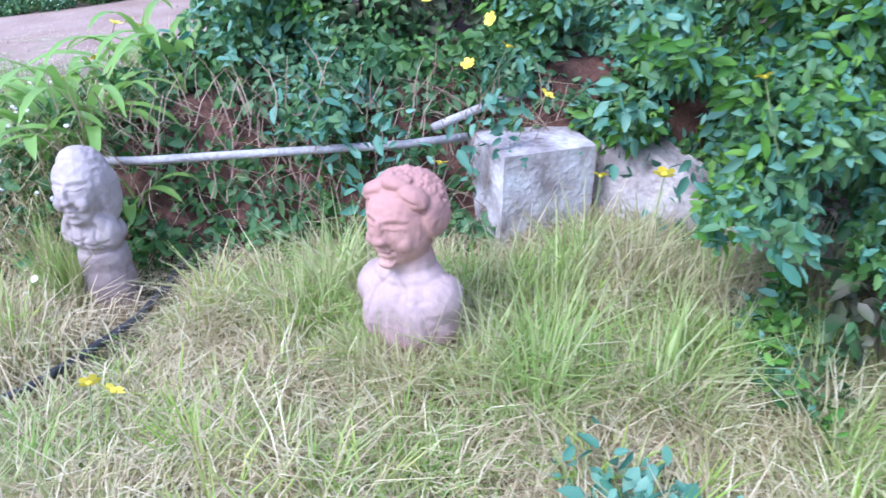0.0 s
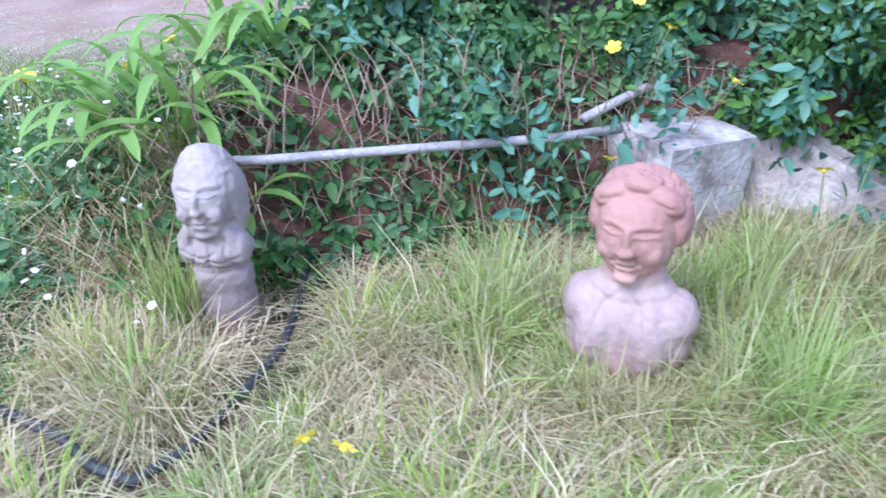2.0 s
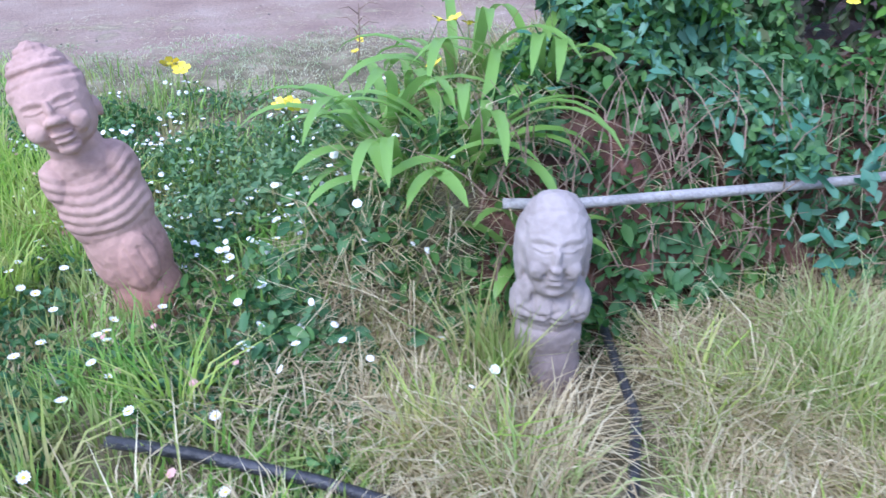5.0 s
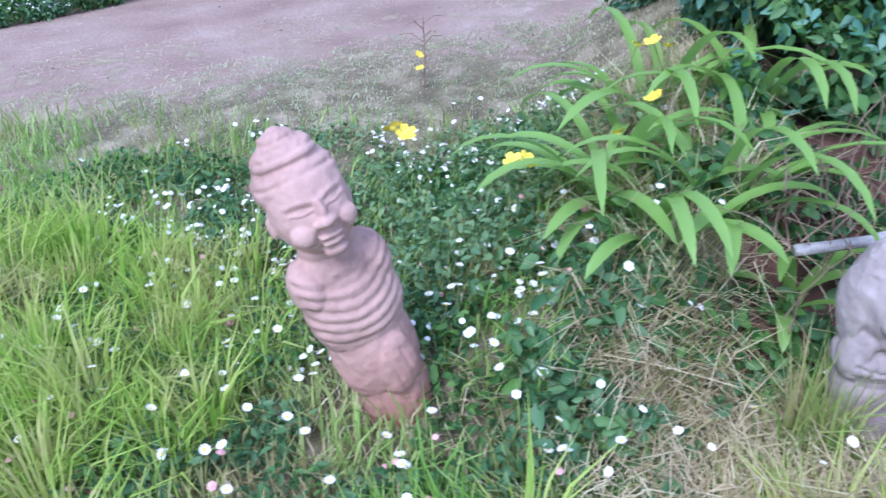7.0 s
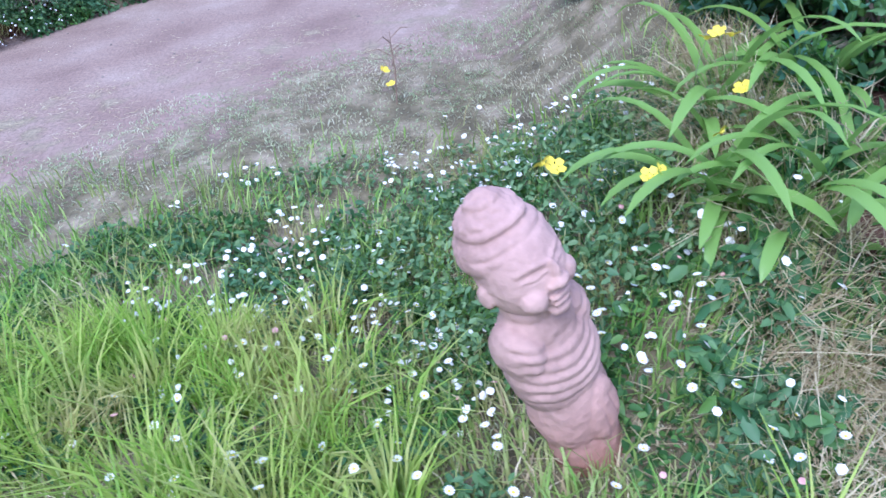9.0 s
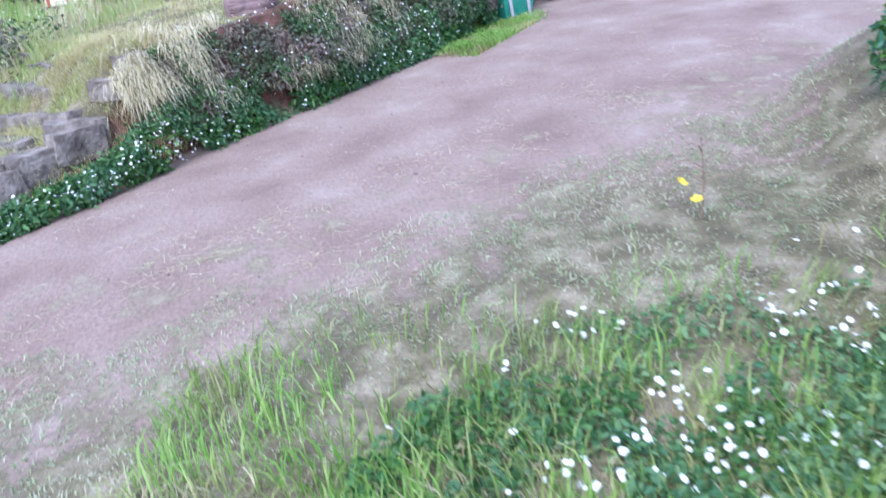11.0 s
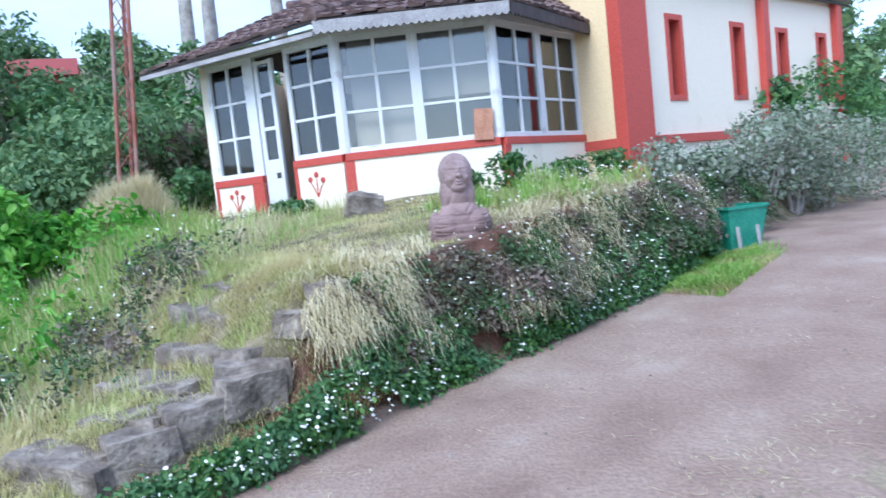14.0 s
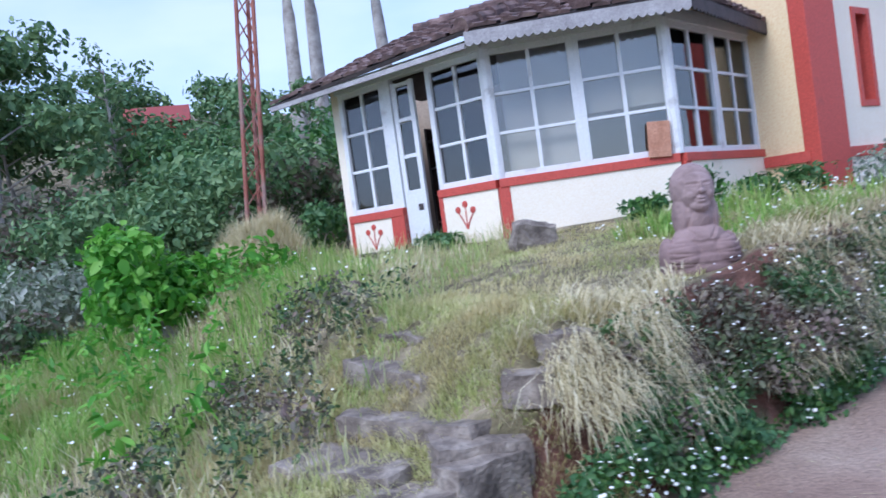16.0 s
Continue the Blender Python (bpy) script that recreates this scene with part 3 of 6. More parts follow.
sculpt("columnar_bust", "pale grey stone bust with long face on a column", (*S2, gz(*S2) - 0.10), -72, -3, 0,
       [(0, 0, .06, .103, .088, .40), (0, 0, .22, .102, .088, .20), (0, 0, .34, .098, .084, .12), (0, -.006, .445, .114, .092, .072), (0, 0, .50, .092, .082, .08)]
       + both((.080, -.028, .455, .036, .046, .065), (.062, -.042, .50, .030, .036, .06, 0, -20, 0))
       + head_at([(0, -.006, .645, .112, .105, .137), (0, -.034, .620, .098, .088, .128), (0, -.055, .540, .066, .058, .052), (0, -.122, .630, .012, .014, .036), (0, -.127, .602, .020, .015, .014),
                  (0, -.112, .568, .030, .011, .008), (0, -.109, .552, .026, .012, .008), (0, -.092, .526, .032, .024, .022)] + both((.094, .012, .60, .022, .058, .11), (.046, -.096, .590, .032, .024, .030)), .78, 1.0, .93),
       cuts_at(face_cuts(.040, .650, .024, .560, .032, 0.4) + [(arc(-.085, .085, .722, -.030), .006, -.006), ([(-.092, .70), (-.096, .62), (-.076, .54)], .006, -.006), ([(.092, .70), (.096, .62), (.076, .54)], .006, -.006)], .78, 1.0, .93)
       + [([(0, .49), (.006, .45), (-.006, .42), (.004, .38)], .007, -.007), (arc(-.09, .02, .455, .018), .006, -.005), (arc(-.03, .09, .435, .015), .006, -.005), (arc(-.09, .0, .42, .012), .006, -.004), ([(.055, .50), (.05, .45), (.07, .40)], .006, -.006), ([(-.055, .50), (-.05, .44), (-.068, .40)], .006, -.006), (arc(-.10, .10, .388, .010), .008, -.006)],
       STONE_GREY, 0.74, 0.003)
sculpt("leaning_bust", "pinkish clay bust with bead necklaces leaning among daisies", (*S3, gz(*S3) - 0.04), -48, -17, 6,
       [(0, 0, .10, .108, .090, .26), (0, 0, .27, .122, .10, .20), (0, 0, .43, .136, .108, .17), (0, 0, .56, .10, .085, .08), (0, -.005, .62, .078, .074, .07), (.02, -.085, .24, .06, .03, .10, 0, 10, 0)] + both((.088, 0, .525, .055, .078, .08))
       + head_at([(0, -.02, .705, .122, .124, .148), (0, -.055, .632, .090, .078, .066), (0, .015, .772, .126, .126, .10), (0, .02, .848, .098, .098, .05), (0, .02, .892, .056, .056, .034), (0, .02, .918, .026, .026, .018),
                  (0, -.147, .714, .014, .017, .04), (0, -.154, .684, .028, .020, .017), (0, -.139, .636, .043, .013, .010), (0, -.135, .615, .037, .014, .010), (0, -.116, .586, .038, .026, .024)]
                 + both((.121, .01, .672, .013, .026, .038), (.060, -.108, .658, .042, .034, .037), (.022, -.143, .679, .014, .014, .012)), .935, .86),
       cuts_at(face_cuts(.050, .722, .028, .626, .045, 0.3), .935, .86) + cuts_at([(arc(-.12, .12, .795 + .030 * i, -.02), .007, -.008) for i in range(4)], .935, .86)
       + [(arc(-.125, .125, .585 - .036 * i, .050 - .004 * i), .0085, .0032) for i in range(6)] + [(arc(-.125, .125, .567 - .036 * i, .050 - .004 * i), .006, -.0022) for i in range(6)]
       + [([(.0, .29), (.01, .15)], .006, -.004), ([(.04, .29), (.05, .15)], .006, -.004)],
       STONE_PINK, 0.83, 0.003)
sculpt("hooded_bust", "brown clay bust of a veiled figure on the terrace edge", (*S4, gz(*S4) - 0.16), -70, 0, 0,
       [(0, 0, .16, .235, .165, .24), (0, 0, .30, .19, .14, .17), (0, .02, .675, .142, .13, .168), (0, -.045, .66, .110, .098, .130), (0, -.085, .570, .066, .054, .05), (0, -.01, .50, .11, .095, .12),
        (0, -.144, .688, .013, .014, .042), (0, -.152, .655, .022, .018, .017), (0, -.138, .612, .040, .013, .010), (0, -.133, .594, .034, .014, .010), (0, -.114, .562, .032, .022, .02)]
       + both((.115, -.055, .25, .115, .105, .125), (.09, .02, .50, .055, .09, .16), (.20, .02, .22, .065, .10, .16), (.05, -.105, .635, .036, .03, .036)),
       cuts_at(face_cuts(.046, .69, .027, .602, .040) + [(arc(-.10, .10, .745, -.04), .008, -.006)], .84, 1.0)
       + [(arc(-.22, .22, .35 - .035 * i, .012 * (-1) ** i), .009, -.006) for i in range(7)] + [([(-.06, .52), (-.09, .42), (-.04, .36)], .010, -.008), ([(.06, .52), (.09, .42), (.04, .36)], .010, -.008)],
       STONE_BROWN, 0.80, 0.003, 0.005)


# ---- house ----
HOUSE = thing("house", "cream and red painted bungalow with white glazed bay and tiled roof", "house")
A, C1, C2, C3 = Vector((-5.82, 11.14)), Vector((-3.52, 10.35)), Vector((-1.51, 10.71)), Vector((-0.50, 12.66))
K = Vector((0.10, 12.36))
D = Vector((0.616, 0.788))
END = K + D * 8.0
SILL, TOP = 2.10, 3.62
DOOR_A, DOOR_B = A.lerp(C1, 0.40), A.lerp(C1, 0.645)


def window_unit(a, b, z0, z1, cols, rows, parent=HOUSE):
    """A white glazed unit between two plan points: frame, bars, panes."""
    a, b = Vector(a), Vector(b)
    d = (b - a).normalized()
    L = (b - a).length
    w = part("window", slab(a, a + d * 0.07, z0, z1, 0.09, bevel=0.006), WHITE, parent)
    part("window_post", slab(b - d * 0.07, b, z0, z1, 0.09, bevel=0.006), WHITE, w)
    for lo, hi in ((z0, z0 + 0.07), (z1 - 0.07, z1)):
        part("window_rail", slab(a + d * 0.07, b - d * 0.07, lo, hi, 0.08, bevel=0.005), WHITE, w)
    inner, hgt = L - 0.14, z1 - z0 - 0.14
    for i in range(1, cols):
        c = a + d * (0.07 + inner * i / cols)
        part("glazing_bar", slab(c - d * 0.022, c + d * 0.022, z0 + 0.07, z1 - 0.07, 0.05, bevel=0.004), WHITE, w)
    for j in range(1, rows):
        zc = z0 + 0.07 + hgt * j / rows
        part("glazing_bar", slab(a + d * 0.07, b - d * 0.07, zc - 0.018, zc + 0.018, 0.044, bevel=0.004), WHITE, w)
    for i in range(cols):
        for j in range(rows):
            p0, p1 = a + d * (0.07 + inner * i / cols), a + d * (0.07 + inner * (i + 1) / cols)
            q0, q1 = z0 + 0.07 + hgt * j / rows, z0 + 0.07 + hgt * (j + 1) / rows
            m, sx, sy, sz = along(p0, p1, q0, q1, 0.006)
            tilt = pose(0, 0, 0, RNG.normal(0, 0.5), 0, RNG.normal(0, 0.7))
            g = part("pane", box(m @ tilt, sx, sy, sz), GLASS, w)
            g.visible_shadow = False
    return w


def base_wall(a, b, z0, z1, panel=CREAM, band=0.10, ends=True):
    w = part("base_wall", slab(a, b, z0, z1 - band, 0.16), panel, HOUSE)
    part("red_band", slab(a, b, z1 - band, z1, 0.20, bevel=0.008), RED, w)
    return w


GND = 1.30
# low walls under the glazing
base_wall(A, DOOR_A, GND, 1.96)
part("red_pier", slab(DOOR_A - (C1 - A).normalized() * 0.22, DOOR_A, GND - 0.06, 1.965, 0.19, bevel=0.008), RED, HOUSE)
part("red_pier", slab(A, A + (C1 - A).normalized() * 0.06, GND - 0.06, 1.963, 0.185, bevel=0.005), RED, HOUSE)
base_wall(DOOR_B, C1, GND, SILL)
base_wall(C1, C2, GND, SILL + 0.003)
base_wall(C2, C3, GND, SILL)
for p, d in ((C1, (C2 - C1)), (C2, (C3 - C2))):
    d = d.normalized()
    part("red_pier", slab(p - d * 0.02, p + d * 0.11, GND, SILL - 0.095, 0.178, bevel=0.006), RED, HOUSE)
part("red_pier", slab(DOOR_B, DOOR_B + (C1 - A).normalized() * 0.06, GND, SILL - 0.097, 0.182, bevel=0.005), RED, HOUSE)
# glazing
window_unit(A + (C1 - A).normalized() * 0.04, DOOR_A - (C1 - A).normalized() * 0.12, 1.965, TOP, 2, 3)
window_unit(DOOR_B, C1, SILL + 0.003, TOP, 2, 3)
window_unit(C1, C1.lerp(C2, 0.5), SILL + 0.006, TOP, 2, 3)
window_unit(C1.lerp(C2, 0.5), C2, SILL + 0.006, TOP, 2, 3)
window_unit(C2, C2.lerp(C3, 0.5), SILL + 0.003, TOP, 2, 3)
window_unit(C2.lerp(C3, 0.5), C3, SILL + 0.003, TOP, 2, 3)
for p in (C1, C2):
    part("corner_post", tube([(p.x, p.y, SILL + 0.002), (p.x, p.y, TOP + 0.02)], [0.075, 0.075], 10), WHITE, HOUSE)
part("door_post", slab(DOOR_A - (C1 - A).normalized() * 0.12, DOOR_A, 1.966, TOP, 0.10, bevel=0.006), WHITE, HOUSE)
# the half-open door
dd = (C1 - A).normalized()
door_w = (DOOR_B - DOOR_A).length
DOOR = part("door", slab(DOOR_A + dd * 0.01, DOOR_A + dd * (door_w * 0.6), 1.46, 2.12, 0.05, bevel=0.006), WHITE, HOUSE, "white half-glazed door leaf standing ajar")
for i in range(2):
    c = DOOR_A + dd * (0.01 + (door_w * 0.6 - 0.08) * i)
    part("door_stile", slab(c, c + dd * 0.07, 2.12, 3.56, 0.05, bevel=0.005), WHITE, DOOR)
for zc in (2.12, 2.58, 3.05, 3.50):
    part("door_rail", slab(DOOR_A + dd * 0.08, DOOR_A + dd * (door_w * 0.6 - 0.07), zc, zc + 0.05, 0.046, bevel=0.004), WHITE, DOOR)
for zc in (2.17, 2.63, 3.10):
    g = part("door_pane", slab(DOOR_A + dd * 0.08, DOOR_A + dd * (door_w * 0.6 - 0.07), zc, zc + 0.41, 0.006), GLASS, DOOR)
    g.visible_shadow = False
part("notice", slab(DOOR_A + dd * 0.22, DOOR_A + dd * 0.30, 1.90, 1.98, 0.004, off=0.03), DARK_WOOD, DOOR)
# lintel ring and main walls
for a, b, k in ((A, C1, 0), (C1, C2, 0.003), (C2, C3, 0)):
    part("lintel", slab(a, b, TOP + k, TOP + 0.16 + k, 0.14, bevel=0.006), WHITE, HOUSE)
part("wall", slab(C3, K, 1.25, 4.55, 0.2, off=-0.1), YELLOW, HOUSE)


def wall_with_openings(a, b, z0, z1, holes, thick=0.25):
    """A wall whose front face runs from a to b; holes are (from, to, low, high) along it."""
    d = (b - a).normalized()
    cuts = sorted({0.0, (b - a).length, *(h[0] for h in holes), *(h[1] for h in holes)})
    for s0, s1 in zip(cuts, cuts[1:]):
        mine = [h for h in holes if h[0] <= s0 + 1e-6 and h[1] >= s1 - 1e-6]
        spans = [(z0, z1)] if not mine else [(z0, mine[0][2]), (mine[0][3], z1)]
        for lo, hi in spans:
            m, sx, sy, sz = along(a + d * s0, a + d * s1, lo, hi, thick, off=-thick / 2)
            part("wall", box(m, sx, sy, sz), CREAM, HOUSE)


HOLES = [(s - 0.17, s + 0.17, 2.60, 3.82) for s in (1.62, 3.66, 5.4, 7.2)]
wall_with_openings(K, END, 1.1, 4.55, HOLES)
nrm = Vector((D.y, -D.x))
for s0, s1, lo, hi in HOLES:
    w = part("window", slab(K + D * (s0 - 0.08), K + D * (s0 + 0.012), lo - 0.08, hi + 0.08, 0.26, off=-0.11, bevel=0.004), RED, HOUSE, "narrow window with a deep red painted surround")
    part("window_frame", slab(K + D * (s1 - 0.012), K + D * (s1 + 0.08), lo - 0.08, hi + 0.08, 0.26, off=-0.11, bevel=0.004), RED, w)
    for q in (lo - 0.08, hi - 0.012):
        part("window_frame", slab(K + D * (s0 + 0.012), K + D * (s1 - 0.012), q, q + 0.092, 0.255, off=-0.11, bevel=0.004), RED, w)
    part("window_frame", slab(K + D * (s0 + 0.014), K + D * (s0 + 0.06), lo + 0.014, hi - 0.014, 0.04, off=-0.17), WHITE, w)
    part("pane", slab(K + D * (s0 + 0.06), K + D * (s1 - 0.014), lo + 0.014, hi - 0.014, 0.008, off=-0.18), GLASS, w).visible_shadow = False
bm = bmesh.new()
rings = []
for k in (0.03, 0.22):
    rings.append([bm.verts.new((*(K + D * k - nrm * w), z)) for w, z in ((0.02, 4.0), (5.2, 4.0), (5.2, 4.48), (2.6, 5.80), (0.02, 4.50))])
for k in range(5):
    bm.faces.new((rings[0][k], rings[0][(k + 1) % 5], rings[1][(k + 1) % 5], rings[1][k]))
bm.faces.new(rings[0][::-1]), bm.faces.new(rings[1])
part("gable", bm, YELLOW, HOUSE)
part("red_pier", slab(K - D * 0.03, K + D * 0.68, 1.0, 4.55, 0.22, off=0.03, bevel=0.01), RED, HOUSE)
part("red_pier", slab(K + D * 4.42, K + D * 4.66, 1.0, 4.55, 0.22, off=0.03, bevel=0.01), RED, HOUSE)
part("red_pier", slab(END - D * 0.25, END, 1.0, 4.55, 0.22, off=0.03, bevel=0.01), RED, HOUSE)
part("red_band", slab(K + D * 0.68, K + D * 4.42, 1.84, 1.98, 0.06, off=0.02, bevel=0.005), RED, HOUSE)
part("red_band", slab(K + D * 4.66, END - D * 0.25, 1.84, 1.98, 0.06, off=0.02, bevel=0.005), RED, HOUSE)
part("red_band", slab(C3, K - (K - C3).normalized() * 0.0, 1.84, 1.98, 0.06, off=0.02, bevel=0.005), RED, HOUSE)
BACK = -nrm * 5.5
part("wall", slab(END, END + BACK, 1.1, 4.55, 0.25, off=-0.13), CREAM, HOUSE)
part("wall", slab(A + Vector((-0.3, 4.2)), END + BACK, 1.1, 4.55, 0.25), CREAM, HOUSE)
part("wall", slab(A + Vector((-0.3, 4.2)), A, 1.1, 3.75, 0.2), CREAM, HOUSE)
part("room_floor", box(pose(-2.2, 13.4, 1.40, 0, 0, 10), 7.5, 5.0, 0.08), DARK_WOOD, HOUSE)
part("room_wall", slab((-5.9, 14.2), (0.6, 14.6), 1.44, 4.4, 0.1), ROOM, HOUSE)


def roof_plane(corners, name="roof"):
    """A thin tiled slope from four corners: two along the eave, two along the ridge, with rows of proud tiles."""
    e0, e1, r1, r0 = (Vector(c) for c in corners)
    n = (e1 - e0).cross(r0 - e0).normalized()
    if n.z < 0:
        n = -n
    bm = bmesh.new()
    lo = [bm.verts.new(c - n * 0.05) for c in (e0, e1, r1, r0)]
    hi = [bm.verts.new(c) for c in (e0, e1, r1, r0)]
    bm.faces.new(lo[::-1]), bm.faces.new(hi)
    for k in range(4):
        bm.faces.new((lo[k], lo[(k + 1) % 4], hi[(k + 1) % 4], hi[k]))
    ob = part(name, bm, DARK_WOOD, HOUSE)
    v, f = [], []
    rows = max(2, int(((r0 + r1) / 2 - (e0 + e1) / 2).length / 0.24))
    for j in range(rows):
        a0, a1 = e0.lerp(r0, j / rows), e1.lerp(r1, j / rows)
        b0, b1 = e0.lerp(r0, (j + 1.15) / rows), e1.lerp(r1, (j + 1.15) / rows)
        cols = max(2, int((a1 - a0).length / 0.2))
        for i in range(cols):
            s0, s1 = i / cols, (i + 0.94) / cols
            up = n * (0.03 + 0.034 * RNG.random() ** 2)
            sk = (a1 - a0).normalized() * RNG.normal(0, 0.014)
            q = [a0.lerp(a1, s0) + up + sk, a0.lerp(a1, s1) + up + sk, b0.lerp(b1, s1) + n * 0.008 + sk, b0.lerp(b1, s0) + n * 0.008 + sk]
            mid0, mid1 = (q[0] + q[1]) / 2 + n * 0.022, (q[2] + q[3]) / 2 + n * 0.02
            k = len(v)
            v += [q[0], mid0, q[1], q[2], mid1, q[3], q[0] - n * 0.03, q[1] - n * 0.03]
            f += [(k, k + 1, k + 4, k + 5), (k + 1, k + 2, k + 3, k + 4), (k, k + 6, k + 7, k + 2, k + 1)]
    tagged(from_arrays("roof_tiles", [tuple(c) for c in v], f, TILE, ob), kind="stuff")
    return ob


EAVE = 3.74
def outward(p, q, k):
    d = (q - p).normalized()
    return Vector((d.y, -d.x)) * k
eA = A + outward(A, C1, 0.55) - dd * 0.75
e1 = C1 + outward(A, C1, 0.5) * 0.6 + outward(C1, C2, 0.5) * 0.6
e2 = C2 + outward(C1, C2, 0.5) * 0.6 + outward(C2, C3, 0.5) * 0.6
e3 = C3 + outward(C2, C3, 0.3)
apex, apexL = Vector((-1.9, 13.4, 5.15)), Vector((-5.4, 13.6, 4.95))
roof_plane([(*eA, EAVE - 0.12), (*e1, EAVE), tuple(apex), tuple(apexL)])
roof_plane([(*e1, EAVE), (*e2, EAVE), tuple(apex + Vector((0.02, 0, 0.004))), tuple(apex)])
roof_plane([(*e2, EAVE), (*e3, EAVE), tuple(apex + Vector((0.3, 0.4, 0))), tuple(apex + Vector((0.02, 0, 0.004)))])
roof_plane([(*(K + D * 0.02 + nrm * 0.17), 4.53), (*(END + D * 0.4 + nrm * 0.17), 4.53), (*(END + D * 0.4 - nrm * 2.6), 5.9), (*(K + D * 0.02 - nrm * 2.6), 5.9)])
roof_plane([(*(END + D * 0.4 - nrm * 5.9), 4.42), (*(K + D * 0.02 - nrm * 5.9), 4.42), (*(K + D * 0.02 - nrm * 2.6), 5.904), (*(END + D * 0.4 - nrm * 2.6), 5.904)])


def hip_caps(a, b, n):
    """Overlapping half-round ridge tiles along a hip, each its own piece."""
    a, b = Vector(a), Vector(b)
    d = (b - a) / n
    for i in range(n):
        p = a + d * i + Vector((RNG.normal(0, 0.008), RNG.normal(0, 0.008), 0.045 + RNG.normal(0, 0.006)))
        part("ridge_tile", tube([p, p + d * 1.12 + Vector((0, 0, -0.012))], [0.105, 0.085], 9), TILE, HOUSE)


hip_caps((*e1, EAVE), apex, 16)
hip_caps((*e2, EAVE), apex, 15)
hip_caps(apexL, apex, 14)


def fascia(a, b, z0, z1, n_teeth, mat=TIN):
    """A thin board along an eave with a scalloped lower edge."""
    a, b = Vector(a), Vector(b)
    bm = bmesh.new()
    d = (b - a).normalized()
    nn = Vector((d.y, -d.x)) * 0.012
    steps = n_teeth * 6
    ring = []
    for i in range(steps + 1):
        p = a.lerp(b, i / steps)
        low = 0.035 * abs(math.sin(math.pi * i / 6))
        ring.append([bm.verts.new((*(p + s * nn), z)) for s in (1, -1) for z in (z0 - low, z1)])
    for r0, r1 in zip(ring, ring[1:]):
        bm.faces.new((r0[0], r1[0], r1[1], r0[1])), bm.faces.new((r0[2], r0[3], r1[3], r1[2])), bm.faces.new((r0[0], r0[2], r1[2], r1[0]))
    return part("fascia", bm, mat, HOUSE, "scalloped grey metal eaves board")


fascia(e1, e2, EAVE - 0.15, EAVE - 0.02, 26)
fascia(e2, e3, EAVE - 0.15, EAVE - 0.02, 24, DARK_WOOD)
part("eaves_board", slab(eA, e1, EAVE - 0.20, EAVE - 0.14, 0.03), TIN, HOUSE)
part("ceiling", box(pose(-3.35, 12.35, EAVE + 0.06, 0, 0, -5), 4.3, 1.9, 0.03), DARK_WOOD, HOUSE)


# ---- statue bank: pipe, slab, hose ----
RAIL_D = Vector((0.834, 0.552))


def on_rail(s, z, q=0.0):
    p = Vector((3.575, 0.872)) + RAIL_D * s + Vector((-0.552, 0.834)) * q
    return Vector((p.x, p.y, z))


pipe = part("water_pipe", tube([on_rail(-0.22, 0.305, 0.04), on_rail(-0.12, 0.308, 0.02), on_rail(0, 0.312), on_rail(0.5, 0.335, -0.01), on_rail(1.03, 0.352), on_rail(1.30, 0.372, 0.02)], [0.017] * 6, 10), PIPE, smooth=True)
tagged(pipe, "thin grey metal water pipe along the earth bank", "pipe")
pipe2 = part("water_pipe", tube([on_rail(1.16, 0.40, 0.06), on_rail(1.45, 0.47, 0.20), on_rail(1.75, 0.49, 0.34)], [0.018] * 3, 10), PIPE, smooth=True)
tagged(pipe2, "short grey pipe length resting over the white block", "pipe")


def rough_block(name, label, m, sx, sy, sz, mat, cuts=5, amount=0.02, category="block", round_off=0.10):
    bm = bmesh.new()
    bmesh.ops.create_cube(bm, size=1.0, matrix=Matrix.Diagonal((sx, sy, sz, 1)))
    bmesh.ops.subdivide_edges(bm, edges=bm.edges[:], cuts=cuts, use_grid_fill=True)
    for v in bm.verts:
        w = v.co.copy()
        for k, half in enumerate((sx / 2, sy / 2, sz / 2)):
            v.co[k] *= 1 - round_off * ((abs(w[(k + 1) % 3]) / ((sx, sy, sz)[(k + 1) % 3] / 2)) ** 4 + (abs(w[(k + 2) % 3]) / ((sx, sy, sz)[(k + 2) % 3] / 2)) ** 4) / 2
        shift = noise.noise_vector(w * 5 + m.translation * 3) * amount + noise.noise_vector(w * 16 + m.translation) * amount * 0.35
        v.co += shift
    ob = part(name, bm, mat)
    ob.matrix_world = m
    return tagged(ob, label, category)


rough_block("concrete_block", "limewashed white concrete block under the hedge", pose(4.81, 1.84, 0.05, 2, 0, 50), 0.43, 0.44, 0.60, LIMEWASH, 9, 0.007, "block", 0.012)


def sloping_wall():
    """A low concrete wall whose worn top falls away along its length."""
    bm = bmesh.new()
    rings = []
    for i in range(25):
        k = i / 24
        x, y = 5.02 + 1.08 * k, 2.0 - 0.16 * k
        top = 0.40 - 0.40 * k + 0.018 * noise.noise(Vector((9 * k, 1, 0)))
        rings.append([bm.verts.new((x + 0.012 * noise.noise(Vector((x * 7, z * 7, d))), y + d + 0.03 * (z + 0.3) * (d < 0.1), z)) for d, z in
                      ((-0.06, -0.35), (-0.03, 0.5 * (top - 0.3)), (0.0, top - 0.025), (0.03, top), (0.24, top + 0.01), (0.27, top - 0.02), (0.30, -0.35))])
    for r0, r1 in zip(rings, rings[1:]):
        for a in range(6):
            bm.faces.new((r0[a], r1[a], r1[a + 1], r0[a + 1]))
    bm.faces.new(rings[0]), bm.faces.new(rings[-1][::-1])
    return tagged(part("concrete_wall", bm, CONCRETE), "weathered grey concrete wall end half hidden by leaves", "wall")


